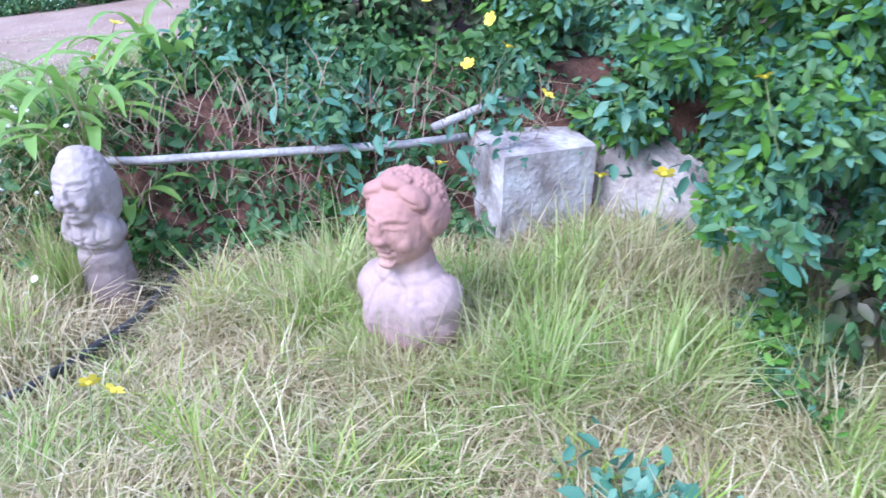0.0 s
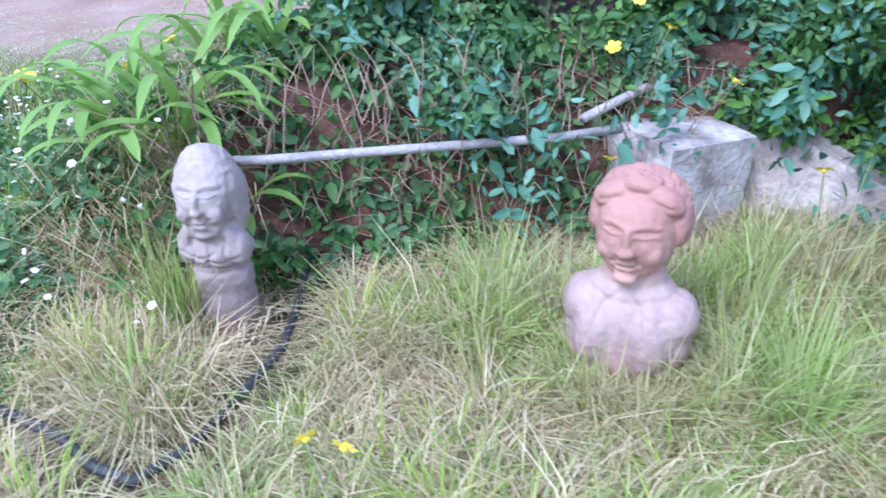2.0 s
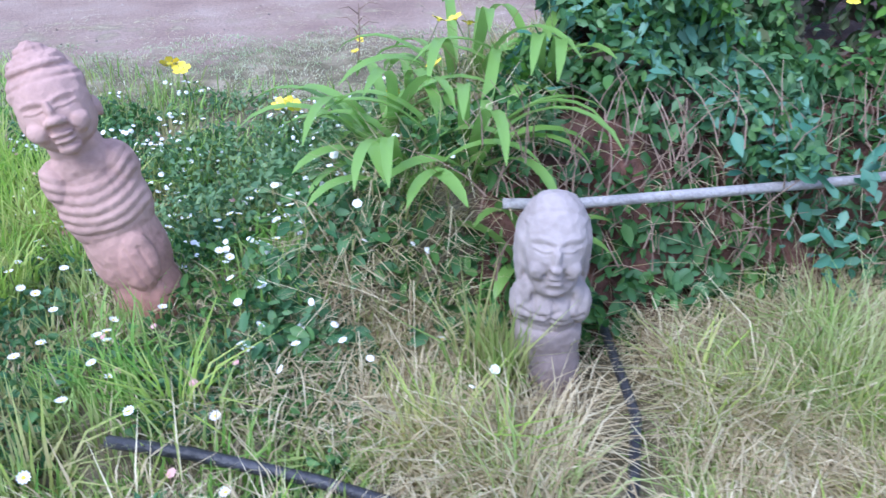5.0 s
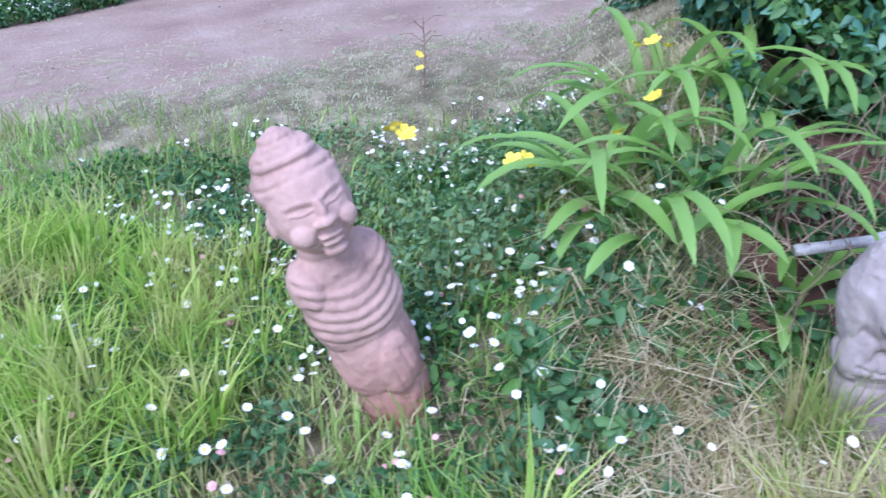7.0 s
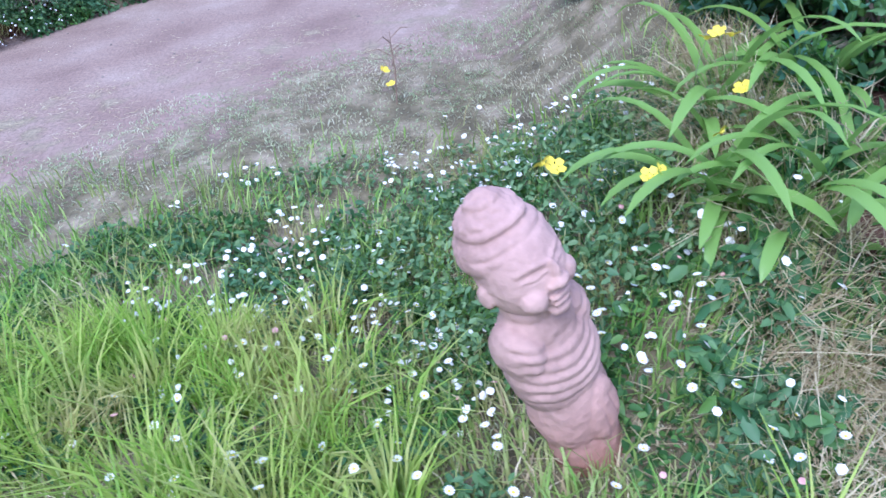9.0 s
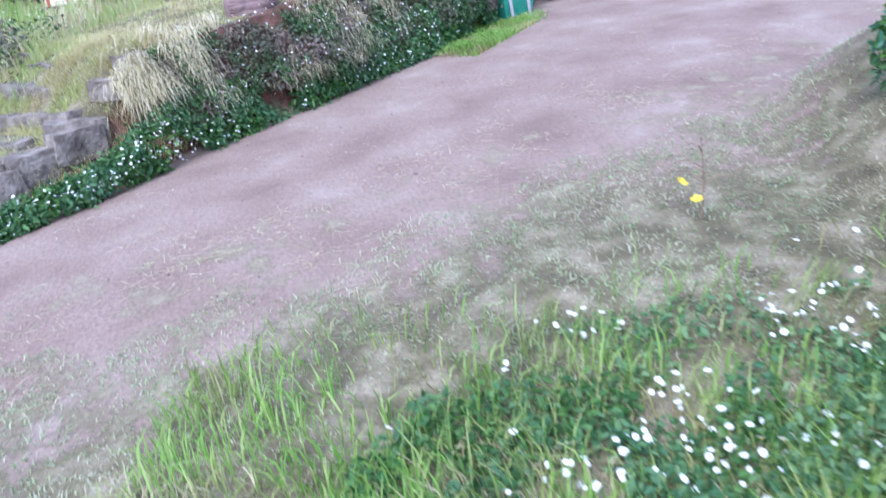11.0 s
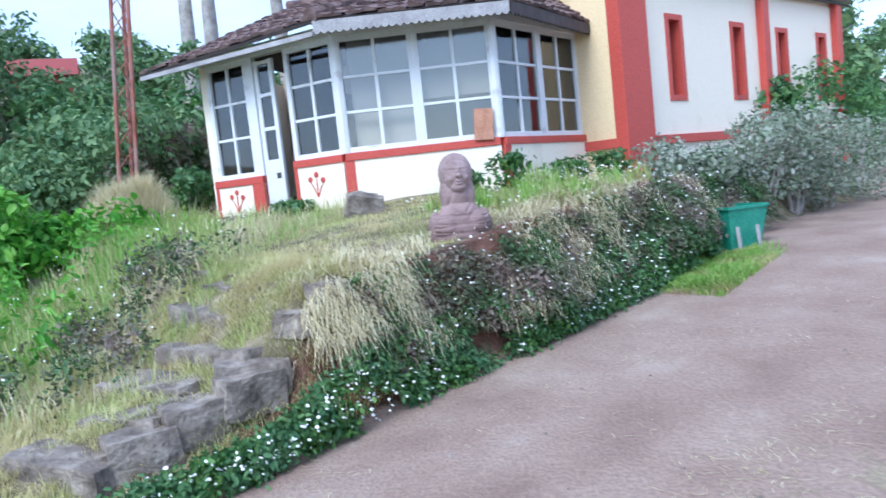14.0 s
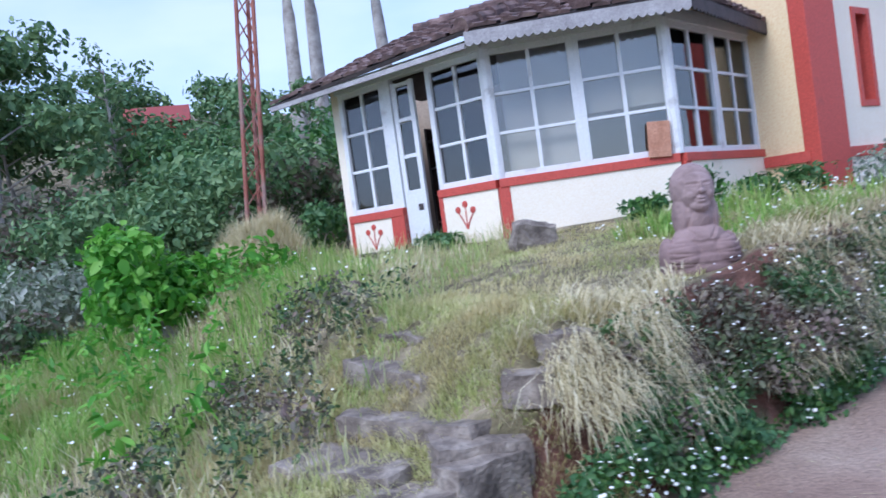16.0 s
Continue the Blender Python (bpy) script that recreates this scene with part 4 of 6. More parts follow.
sloping_wall()
hose_pts = [(2.70, -0.20), (2.90, -0.14), (3.06, -0.10), (3.2, -0.07), (3.45, -0.065), (3.62, -0.085), (3.76, -0.13), (3.88, -0.13), (3.92, 0.02), (3.91, 0.22), (3.88, 0.49), (3.79, 0.72), (3.68, 0.96)]
hose = part("garden_hose", tube([(x, y, gz(x, y) + 0.10) for x, y in hose_pts], [0.016] * len(hose_pts), 8), RUBBER, smooth=True)
tagged(hose, "black rubber garden hose lying in the grass", "hose")


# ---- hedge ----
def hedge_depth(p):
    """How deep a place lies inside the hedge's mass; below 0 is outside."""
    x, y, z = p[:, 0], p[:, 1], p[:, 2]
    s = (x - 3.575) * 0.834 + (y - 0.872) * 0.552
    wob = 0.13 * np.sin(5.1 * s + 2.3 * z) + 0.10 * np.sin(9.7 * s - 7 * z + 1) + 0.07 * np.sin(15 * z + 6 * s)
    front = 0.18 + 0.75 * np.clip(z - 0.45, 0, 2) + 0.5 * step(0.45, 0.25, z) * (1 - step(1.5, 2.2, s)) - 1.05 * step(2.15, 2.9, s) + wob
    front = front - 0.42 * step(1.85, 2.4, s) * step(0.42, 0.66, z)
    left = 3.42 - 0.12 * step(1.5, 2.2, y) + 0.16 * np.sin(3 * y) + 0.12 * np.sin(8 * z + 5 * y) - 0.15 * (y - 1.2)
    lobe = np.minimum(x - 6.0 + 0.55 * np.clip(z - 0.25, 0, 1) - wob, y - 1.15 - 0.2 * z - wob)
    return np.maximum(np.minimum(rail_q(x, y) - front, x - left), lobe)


def hedge_points(n, d0, d1):
    out = []
    while sum(map(len, out)) < n:
        p = np.column_stack([RNG.uniform(2.7, 7.6, 300000), RNG.uniform(0.6, 5.0, 300000), RNG.uniform(-0.1, 1.75, 300000)])
        d = hedge_depth(p)
        g = ground_z(p[:, 0], p[:, 1])
        hole = np.sin(4.3 * p[:, 0] + 3 * p[:, 2]) * np.sin(6.1 * p[:, 2] + 2.2 * p[:, 0]) > 0.38
        out.append(p[(d > d0) & (d < d1) & (p[:, 2] > g + 0.02) & ~(hole & (d < 0.2)) & (p[:, 1] < 3.6)])
    return np.concatenate(out)[:n]


HEDGE = thing("hedge", "dense dark green mixed hedge with trailing leaves", "hedge", kind="stuff")
# deep leaves take a darker green, so the hedge's inner shade is partly colour
tagged(leaves("inner_shade_leaves", hedge_points(16000, 0.16, 0.45), 0.05, DARK_LEAF, parent=HEDGE), kind="stuff")
out_dir = np.array([0.35, -0.7, 0.55])
tagged(leaves("outer_leaves", hedge_points(56000, 0.0, 0.22), 0.028, HEDGE_LEAF, out=out_dir, parent=HEDGE), kind="stuff")
fresh = hedge_points(60000, 0.0, 0.10)
fresh = fresh[np.sin(3.1 * fresh[:, 0] + 1.2) * np.sin(4.7 * fresh[:, 2] + 2 * fresh[:, 1]) + 0.5 * step(5.0, 5.6, fresh[:, 0]) > 0.25][:9000]
tagged(leaves("fresh_leaves", fresh, 0.030, BRIGHT_LEAF, out=out_dir, parent=HEDGE, long=2.1), kind="stuff")
tagged(leaves("bluish_leaves", hedge_points(9000, 0.0, 0.08), 0.029, BLUE_LEAF, out=out_dir, parent=HEDGE, long=2.0), kind="stuff")


def stalks(name, roots, length, width, mat, parent=None, up=0.7, wild=0.8):
    """Thin bent dry stems as three-sided tubes in one mesh."""
    v, f = [], []
    for r in roots:
        d = Vector((RNG.normal(0, wild), RNG.normal(0, wild), up + RNG.normal(0, 0.3))).normalized()
        L = length * RNG.uniform(0.5, 1.3)
        bend = Vector((RNG.normal(0, 0.3), RNG.normal(0, 0.3), -0.25)) * L
        k0 = len(v)
        for i in range(4):
            t = i / 3
            c = Vector(r) + d * (L * t) + bend * t * t
            w = width * (1 - 0.6 * t)
            for a in (0, 2.094, 4.189):
                v.append((c.x + w * math.cos(a), c.y + w * math.sin(a), c.z + w * 0.3 * math.sin(a)))
        for i in range(3):
            for a in range(3):
                f.append((k0 + 3 * i + a, k0 + 3 * i + (a + 1) % 3, k0 + 3 * i + 3 + (a + 1) % 3, k0 + 3 * i + 3 + a))
    return from_arrays(name, v, f, mat, parent)


roots = [on_rail(RNG.uniform(-0.3, 1.7), RNG.uniform(-0.05, 0.5), RNG.uniform(-0.04, 0.30)) for _ in range(420)]
tagged(stalks("dry_stems", roots, 0.26, 0.0034, TWIG, up=1.3, wild=0.5), "tangled dry brown stems on the earth bank", "dry stems", kind="stuff")
roots = [on_rail(RNG.uniform(-0.9, 1.6), 0, RNG.uniform(-0.30, 0.30)) for _ in range(1100)]
roots = [(r.x, r.y, gz(r.x, r.y)) for r in roots]
tagged(stalks("dead_grass", roots, 0.24, 0.0025, VERGE_STRAW, up=0.35), "fallen straw-coloured dead grass at the bank foot", "dead grass", kind="stuff")
p = np.array([on_rail(RNG.uniform(-1.0, 1.7), 0, RNG.uniform(-0.1, 0.5)) for _ in range(6500)])
p[:, 2] = ground_z(p[:, 0], p[:, 1]) + RNG.uniform(0, 0.18, len(p))
p = p[clump(p[:, 0] + 1.3 * p[:, 2], p[:, 1] + p[:, 2], 2.2) > 0.46]
tagged(leaves("bank_weeds", p, 0.035, HEDGE_LEAF, out=out_dir), "small green weeds on the red earth bank", "weeds", kind="stuff")


p = np.array([on_rail(RNG.normal(s, 0.09), RNG.uniform(lo, hi), RNG.normal(q, 0.05)) for s, lo, hi, q, n in
              ((0.92, 0.02, 0.56, -0.06, 60), (0.70, 0.30, 0.55, 0.05, 20), (1.38, 0.22, 0.60, -0.08, 45), (1.9, 0.25, 0.62, -0.12, 40), (2.25, 0.05, 0.5, -0.22, 50), (2.5, 0.0, 0.5, -0.3, 120)) for _ in range(n)])
tagged(leaves("trailing_sprays", p, 0.034, BLUE_LEAF, out=out_dir, long=1.9), "blue-green leafy sprays trailing over pipe and block", "foliage", kind="stuff")
p = np.array([(5.72 + RNG.normal(0, 0.09), 0.42 + RNG.normal(0, 0.06), gz(5.72, 0.42) + RNG.uniform(0.12, 0.24)) for _ in range(110)])
tagged(leaves("low_weed", p, 0.035, BLUE_LEAF), "low blue-green leafy weed in the grass", "weed", kind="stuff")


# ---- strap-leaved lilies ----
def strap_leaf(length, width, rise, parent):
    """A long arching leaf with a keel, from the origin along +x."""
    bm = bmesh.new()
    rows, n = [], 10
    pos, a = Vector((0, 0, 0)), radians(rise)
    for i in range(n + 1):
        t = i / n
        w = width * (0.85 + 0.35 * t - 0.9 * t ** 6) * (1 if i < n else 0.25)
        rows.append([bm.verts.new(pos + Vector((0, k * w / 2, abs(k) * w * 0.16))) for k in (-1, 0, 1)])
        pos = pos + Vector((math.cos(a), 0, math.sin(a))) * (length / n)
        a -= radians(rise + 62) / n * (0.5 + t)
    for r0, r1 in zip(rows, rows[1:]):
        for k in range(2):
            bm.faces.new((r0[k], r1[k], r1[k + 1], r0[k + 1]))
    return part("leaf", bm, STRAP_LEAF, parent, smooth=True)


def lily(x, y, n, size, label):
    plant = thing("strap_leaf_lily", label, "lily", (x, y, gz(x, y) - 0.01), group="lilies by the hedge")
    shapes = [strap_leaf(size * k, 0.040 * w, r, plant) for k, w, r in ((1.0, 1.1, 68), (0.85, 1.25, 55), (1.2, 1.0, 76), (0.7, 1.1, 42))]
    for i in range(n):
        ob = shapes[i] if i < 4 else new("leaf", shapes[i % 4].data)
        ob.parent = plant
        ob.matrix_basis = pose(RNG.normal(0, 0.03), RNG.normal(0, 0.03), 0, RNG.normal(0, 7), RNG.normal(0, 6), 137.5 * i + RNG.normal(0, 14))
    return plant


lily(2.86, 1.05, 22, 0.62, "arching bright green strap-leaved lily clump beside the hedge")
lily(3.20, 0.93, 20, 0.58, "arching bright green strap-leaved lily clump above the pipe")
lily(3.02, 0.86, 12, 0.50, "pale green strap-leaved lily at the foot of the hedge")
lily(2.98, 1.45, 20, 0.66, "tall green strap-leaved lily clump against the hedge")
lily(3.30, 1.40, 16, 0.58, "green strap-leaved lily clump within the hedge edge")
lily(3.42, 0.92, 9, 0.40, "small green strap-leaved lily behind a statue")


# ---- flowers ----
def petal_disc(name, n, radius, mat, parent, cup=0.25, wide=1.0):
    bm = bmesh.new()
    for i in range(n):
        a = 6.2832 * i / n
        h = 3.1416 / n * wide
        pts = [(0.15, 0), (0.7, -h), (1.0, -h * 0.45), (1.0, h * 0.45), (0.7, h)]
        bm.faces.new([bm.verts.new((radius * r * math.cos(a + d), radius * r * math.sin(a + d), radius * cup * r * r)) for r, d in pts])
    return part(name, bm, mat, parent)


def bloom(name, label, category, mat, eye_mat, n, radius, stem, group):
    f = thing(name, label, category, group=group)
    petal_disc("petals", n, radius, mat, f)
    bm = bmesh.new()
    bmesh.ops.create_uvsphere(bm, u_segments=8, v_segments=5, radius=radius * 0.32, matrix=Matrix.Diagonal((1, 1, 0.6, 1)))
    part("flower_eye", bm, eye_mat, f)
    part("stem", tube([(0, 0, 0), (0.01, 0.005, -stem * 0.5), (0.0, 0.0, -stem)], [0.0022, 0.0022, 0.0026], 5), STEM, f)
    return f


yellow = bloom("yellow_flower", "open yellow five-petalled flower on a thin stem", "flower", PETAL_YELLOW, PETAL_YELLOW, 5, 0.032, 0.22, "yellow flowers")
SPOTS = [(2.278, .712, .589), (2.245, .70, .606), (2.607, .838, .489), (2.57, .83, .485), (2.964, 1.206, .595), (3.003, 1.444, .707), (2.95, 1.44, .72), (2.90, 1.40, .715), (3.893, 1.462, .284), (3.868, 1.634, .769),
         (2.862, 1.08, .502), (4.268, .025, .037), (4.36, .03, .04), (4.75, 1.75, .72), (4.62, 1.86, .80), (4.55, 1.80, .62), (5.0, 1.55, .60), (5.55, 1.05, .55), (5.75, 1.2, .82), (5.30, 1.30, .42),
         (3.45, 1.72, .80), (4.30, 1.90, .86), (4.66, 1.35, .34), (1.66, 3.18, .22), (1.70, 3.05, .17), (3.25, 1.6, .85)]
for i, (x, y, z) in enumerate(SPOTS):
    m = pose(x, y, z, 35 + RNG.normal(0, 14), RNG.normal(0, 14), RNG.uniform(0, 360))
    ob = copy_thing(yellow, m) if i else yellow
    ob.matrix_basis = m
daisy = bloom("daisy", "small white daisy with a yellow eye in the grass", "daisy", PETAL_WHITE, PETAL_YELLOW, 11, 0.0148, 0.14, "daisies round the leaning bust")


def daisy_place(x, y, up, lean=16):
    return pose(x, y, gz(x, y) + up, RNG.normal(8, lean), RNG.normal(0, lean), RNG.uniform(0, 360))


first, k = True, 0
while k < 210:
    if RNG.random() < 0.55:
        x, y = RNG.normal(1.85, 0.62), RNG.normal(0.30, 0.55)
    else:
        x, y = RNG.normal(2.25, 0.55), RNG.normal(1.35, 0.6)
    if not (0.2 < x < 3.3 and -0.5 < y < 2.7) or math.hypot(x - S3[0], y - S3[1]) < 0.10 or (rail_q(x, y) > 0.25 and x > 2.8):
        continue
    m = daisy_place(x, y, RNG.uniform(0.10, 0.2) if y < 1 else RNG.uniform(0.06, 0.14))
    if first:
        daisy.matrix_basis, first = m, False
    else:
        copy_thing(daisy, m)
    k += 1


def far_daisies(name, label, pts, radius, mat=PETAL_WHITE):
    """Very many small heads in one mesh: six-sided, slightly domed, each tipped its own way."""
    n = len(pts)
    r = radius * RNG.uniform(0.7, 1.25, n)
    nrm = RNG.normal(0, 0.35, (n, 3)) + [0.1, -0.35, 1.0]
    nrm /= np.linalg.norm(nrm, axis=1)[:, None]
    t = np.cross(nrm, [1.0, 0.2, 0.0])
    t /= np.linalg.norm(t, axis=1)[:, None]
    b = np.cross(nrm, t)
    ring = [pts + (t * math.cos(a) + b * math.sin(a)) * r[:, None] for a in np.arange(6) * 1.0472]
    v = np.stack([pts + nrm * (r * 0.3)[:, None], *ring], 1).reshape(-1, 3)
    f = (np.arange(n)[:, None, None] * 7 + np.array([(0, 1 + k, 1 + (k + 1) % 6) for k in range(6)])).reshape(-1, 3)
    return tagged(from_arrays(name, v.tolist(), f.tolist(), mat), label, "daisies", kind="stuff")


def lift(p, lo, hi):
    return np.column_stack([p, ground_z(p[:, 0], p[:, 1]) + RNG.uniform(lo, hi, len(p))])


def bank_points(n, u0, u1, v0, v1):
    u, v = RNG.uniform(u0, u1, n), RNG.uniform(v0, v1, n)
    v = v + bend(u)
    return np.column_stack([FOOT[0] + u * ALONG[0] - v * ALONG[1], FOOT[1] + u * ALONG[1] + v * ALONG[0]])


p = scatter(900, 0.7, 3.1, 0.5, 2.3, lambda x, y: clump(x, y, 1.4) > 0.5)
far_daisies("verge_daisies", "scattered small white daisies in the verge", lift(p, 0.05, 0.12), 0.012)
p = scatter(90, 2.6, 3.5, 0.2, 0.9)
far_daisies("sparse_daisies", "a few small white daisies near the statues", lift(p, 0.12, 0.24)[::4], 0.014)
p = lift(scatter(160, 0.8, 3.0, -0.3, 1.2), 0.06, 0.14)
far_daisies("pink_daisies", "fading pink daisies low in the grass", p[::3], 0.012, PETAL_PINK)


# ---- grass of the verge ----
def mown(x, y):
    return np.hypot(x - S1[0], y - S1[1]) > 0.15


def verge(n, x0, x1, y0, y1, cover=0.0, scale=1.3):
    return scatter(n, x0, x1, y0, y1, lambda x, y: ((rail_q(x, y) < 0.04) | (x < 3.25)) & (clump(x, y, scale) > cover * RNG.random(len(x))) & (y < near_edge(x) - 0.2))


def off_hose(p):
    ok = np.ones(len(p), bool)
    for (x0, y0), (x1, y1) in zip(hose_pts, hose_pts[1:]):
        d = np.array([x1 - x0, y1 - y0])
        k = np.clip(((p[:, 0] - x0) * d[0] + (p[:, 1] - y0) * d[1]) / (d @ d), 0, 1)
        near = np.hypot(p[:, 0] - x0 - k * d[0], p[:, 1] - y0 - k * d[1])
        ok &= (near > 0.13) | ((near > 0.03) & (RNG.random(len(p)) < 0.15))
    return p[ok]


def clear_of_bank(p):
    """Leaves the dry foot of the earth bank and the front of the grey bust open."""
    q = rail_q(p[:, 0], p[:, 1]) + 0.12 * np.sin(7 * p[:, 0]) + RNG.normal(0, 0.08, len(p))
    open_foot = (q > -0.42) & (p[:, 0] < 4.75) & (RNG.random(len(p)) < 0.85)
    return p[~open_foot & (np.hypot(p[:, 0] - S2[0] - 0.05, p[:, 1] - S2[1] + 0.08) > 0.22)]


def tufts(name, label, centres, per, radius, height, width, mat, lean=0.8, category="grass"):
    """Blades that arch outward from the middle of their tuft."""
    n = len(centres)
    k = RNG.integers(max(per // 2, 1), per * 3 // 2 + 1, n)
    c = np.repeat(centres, k, 0)
    a = RNG.uniform(0, 6.2832, len(c))
    r = np.repeat(radius * RNG.uniform(0.5, 1.5, n), k) * RNG.random(len(c)) ** 0.7
    p = c + np.stack([np.cos(a), np.sin(a)], 1) * r[:, None]
    h = np.repeat(height * RNG.uniform(0.55, 1.3, n), k)
    return tagged(blades(name, p, rooted(p), h, width, mat, lean, 0.7, aim=a), label, category, kind="stuff")


def rooted(p):
    return ground_z(p[:, 0], p[:, 1])


p = clear_of_bank(off_hose(verge(44000, 2.9, 7.2, -0.7, 2.2, 0.6)))
tagged(blades("tall_grass", p, rooted(p), 0.17, 0.006, GRASS, 1.05, 1.2), "tall yellow-green grass around the busts", "grass", kind="stuff")
c = clear_of_bank(off_hose(verge(2100, 2.8, 7.2, -0.7, 2.1, 0.9, 1.7)))
tufts("arching_tufts", "arching pale yellow-green grass tufts around the busts", c, 26, 0.06, 0.21, 0.006, GRASS, 1.0)
c = off_hose(verge(1900, 2.8, 7.2, -0.7, 2.0, 0.9, 2.3))
tufts("straw_tufts", "collapsed tufts of dry brown straw in the grass", c, 34, 0.08, 0.27, 0.0045, VERGE_STRAW, 1.3, "dry grass")
p = off_hose(verge(50000, 2.8, 7.2, -0.7, 2.0, 0.75, 2.0))
tagged(blades("straw_mat", p, rooted(p) + RNG.uniform(0.01, 0.09, len(p)), 0.21, 0.0042, VERGE_STRAW, 1.3, 0.8, flat=0.62), "matted dry straw lying through the grass", "dry grass", kind="stuff")
c = verge(230, 4.3, 6.2, 0.7, 1.6, 0.6)
tufts("long_tufts", "long green tufts before the white block", c, 26, 0.05, 0.32, 0.0065, GRASS, 0.7)
c = np.column_stack([RNG.normal(S1[0], 0.14, 44), RNG.normal(S1[1] - 0.18, 0.04, 44)])
tufts("bust_tufts", "yellow-green tufts against the red bust", c, 22, 0.05, 0.25, 0.006, GRASS, 0.75)
c = np.column_stack([RNG.normal(S2[0] - 0.16, 0.05, 14), RNG.normal(S2[1] - 0.10, 0.06, 14)])
tufts("statue_tufts", "fresh bright green tufts beside the grey bust", c, 26, 0.03, 0.36, 0.008, GREEN_GRASS, 0.35)
p = verge(52000, -0.6, 3.3, -0.9, 2.9, 1.0, 1.9)
p = p[RNG.random(len(p)) < 1 - step(0.9, 2.8, p[:, 1])]
tagged(blades("green_grass", p, rooted(p), 0.16, 0.0078, GREEN_GRASS, 0.7, 0.8), "green meadow grass among daisies", "grass", kind="stuff")
c = verge(420, 0.1, 1.8, -0.5, 1.1, 0.9, 1.8)
tufts("bright_tufts", "long bright yellow-green grass tufts in the verge", c, 30, 0.05, 0.30, 0.008, BRIGHT_GRASS, 0.7)
c = clear_of_bank(off_hose(verge(560, 2.6, 6.8, -0.6, 1.3, 1.2, 2.6)))
tufts("fresh_tufts", "fresh green tufts between dry grass", c, 26, 0.05, 0.23, 0.0075, BRIGHT_GRASS, 0.75)
p = verge(9000, -0.6, 3.0, -0.9, 1.6, 1.0, 2.4)
tagged(blades("verge_straw", p, rooted(p), 0.15, 0.005, VERGE_STRAW, 1.2, 0.5), "pale dead blades lying in the meadow grass", "dry grass", kind="stuff")
p = scatter(30000, 0.2, 3.2, -0.6, 1.9, lambda x, y: (clump(x, y, 2.1) > 0.42) & ((rail_q(x, y) < 0.0) | (x < 3.0)))
tagged(leaves("verge_weeds", lift(p, 0.01, 0.10), 0.022, HEDGE_LEAF), "low dark green weed leaves below the daisies", "weeds", kind="stuff")
p = scatter(8500, 1.5, 3.0, 0.75, 2.2, lambda x, y: (np.hypot((x - 2.25) / 0.75, (y - 1.35) / 0.62) + 0.25 * np.sin(9 * x) * np.sin(8 * y) < 1) & (clump(x, y, 2.6) > 0.35))
tagged(leaves("daisy_foliage", lift(p, 0.01, 0.20), 0.02, TREE_LEAF), "dark grey-green daisy foliage beside the lilies", "foliage", kind="stuff")
p = scatter(3500, 0.6, 2.3, 1.3, 2.3, lambda x, y: (clump(x, y, 2.2) > 0.42) & (RNG.random(len(x)) < 1.15 - step(0.6, 1.4, 2 - x)))
tagged(leaves("low_verge_weeds", lift(p, 0.005, 0.08), 0.02, TREE_LEAF), "low grey-green weeds in the worn verge", "weeds", kind="stuff")
p = scatter(70000, -3.0, 3.4, 0.3, 4.6, lambda x, y: (y > 0.6 - 0.2 * x) & (y < near_edge(x) + 0.15 * np.sin(7 * x) + 0.1) & (clump(x, y, 2.0) > RNG.random(len(x)) * 0.8) & (x < 3.2))
tagged(blades("short_turf", p, rooted(p), 0.06, 0.005, SOFT_TURF, 1.2, 0.8, flat=0.45), "short worn turf beside the dirt road", "turf", kind="stuff")
p = scatter(30000, -2.5, 6.0, 2.0, 9.0, lambda x, y: (y > near_edge(x) - 0.6) & (clump(x, y, 1.1) > 0.45 + 0.3 * RNG.random(len(x))) & (bank_uv(x, y)[1] < 0) & (RNG.random(len(x)) < 0.15 + np.exp(-((y - near_edge(x) - 0.6) / 0.9) ** 2)))
tagged(blades("road_straw", p, rooted(p) + 0.004, 0.10, 0.004, STRAW, 1.5, 0.2, base_drop=0.0, flat=0.06), "loose straw and clippings on the dirt road", "straw", kind="stuff")
p = scatter(52000, -4.0, 10.0, -5.5, 2.0, lambda x, y: ((y < -0.9) | (x > 7.2)) & (clump(x, y, 1.3) > RNG.random(len(x)) * 0.6))
tagged(blades("outer_meadow", p, rooted(p), 0.13, 0.012, GRASS, 0.8, 0.8), "rough yellow-green meadow grass behind the verge", "grass", kind="stuff")
weed = thing("dry_weed", "small dry brown weed with feathery side twigs", "weed", (1.72, 3.05, gz(1.72, 3.05)))
part("stem", tube([(0, 0, -0.02), (0.01, 0, 0.2), (0.0, 0.01, 0.42)], [0.006, 0.005, 0.002], 6), TWIG, weed)
for i in range(9):
    a, z = i * 2.4, 0.18 + 0.025 * i
    part("twig", tube([(0, 0, z), (0.07 * math.cos(a), 0.07 * math.sin(a), z + 0.05), (0.15 * math.cos(a), 0.15 * math.sin(a), z + 0.04)], [0.003, 0.003, 0.001], 5), TWIG, weed)
p = scatter(900, -4.0, 8.0, 2.0, 12.0, lambda x, y: (y > near_edge(x) - 0.3) & (bank_uv(x, y)[1] < 0.0))
n = len(p)
r = 0.006 + 0.014 * RNG.random(n) ** 3
z = rooted(p)
corner = np.array([(1, 0, 0), (0.2, 0.9, 0), (-0.9, 0.3, 0), (-0.3, -0.9, 0), (0.1, 0.1, 0.8)])
v = (np.column_stack([p, z])[:, None, :] + corner[None] * r[:, None, None] * RNG.uniform(0.6, 1.3, (n, 5, 3))).reshape(-1, 3)
f = (np.arange(n)[:, None, None] * 5 + np.array([(0, 1, 4), (1, 2, 4), (2, 3, 4), (3, 0, 4)])).reshape(-1, 3)
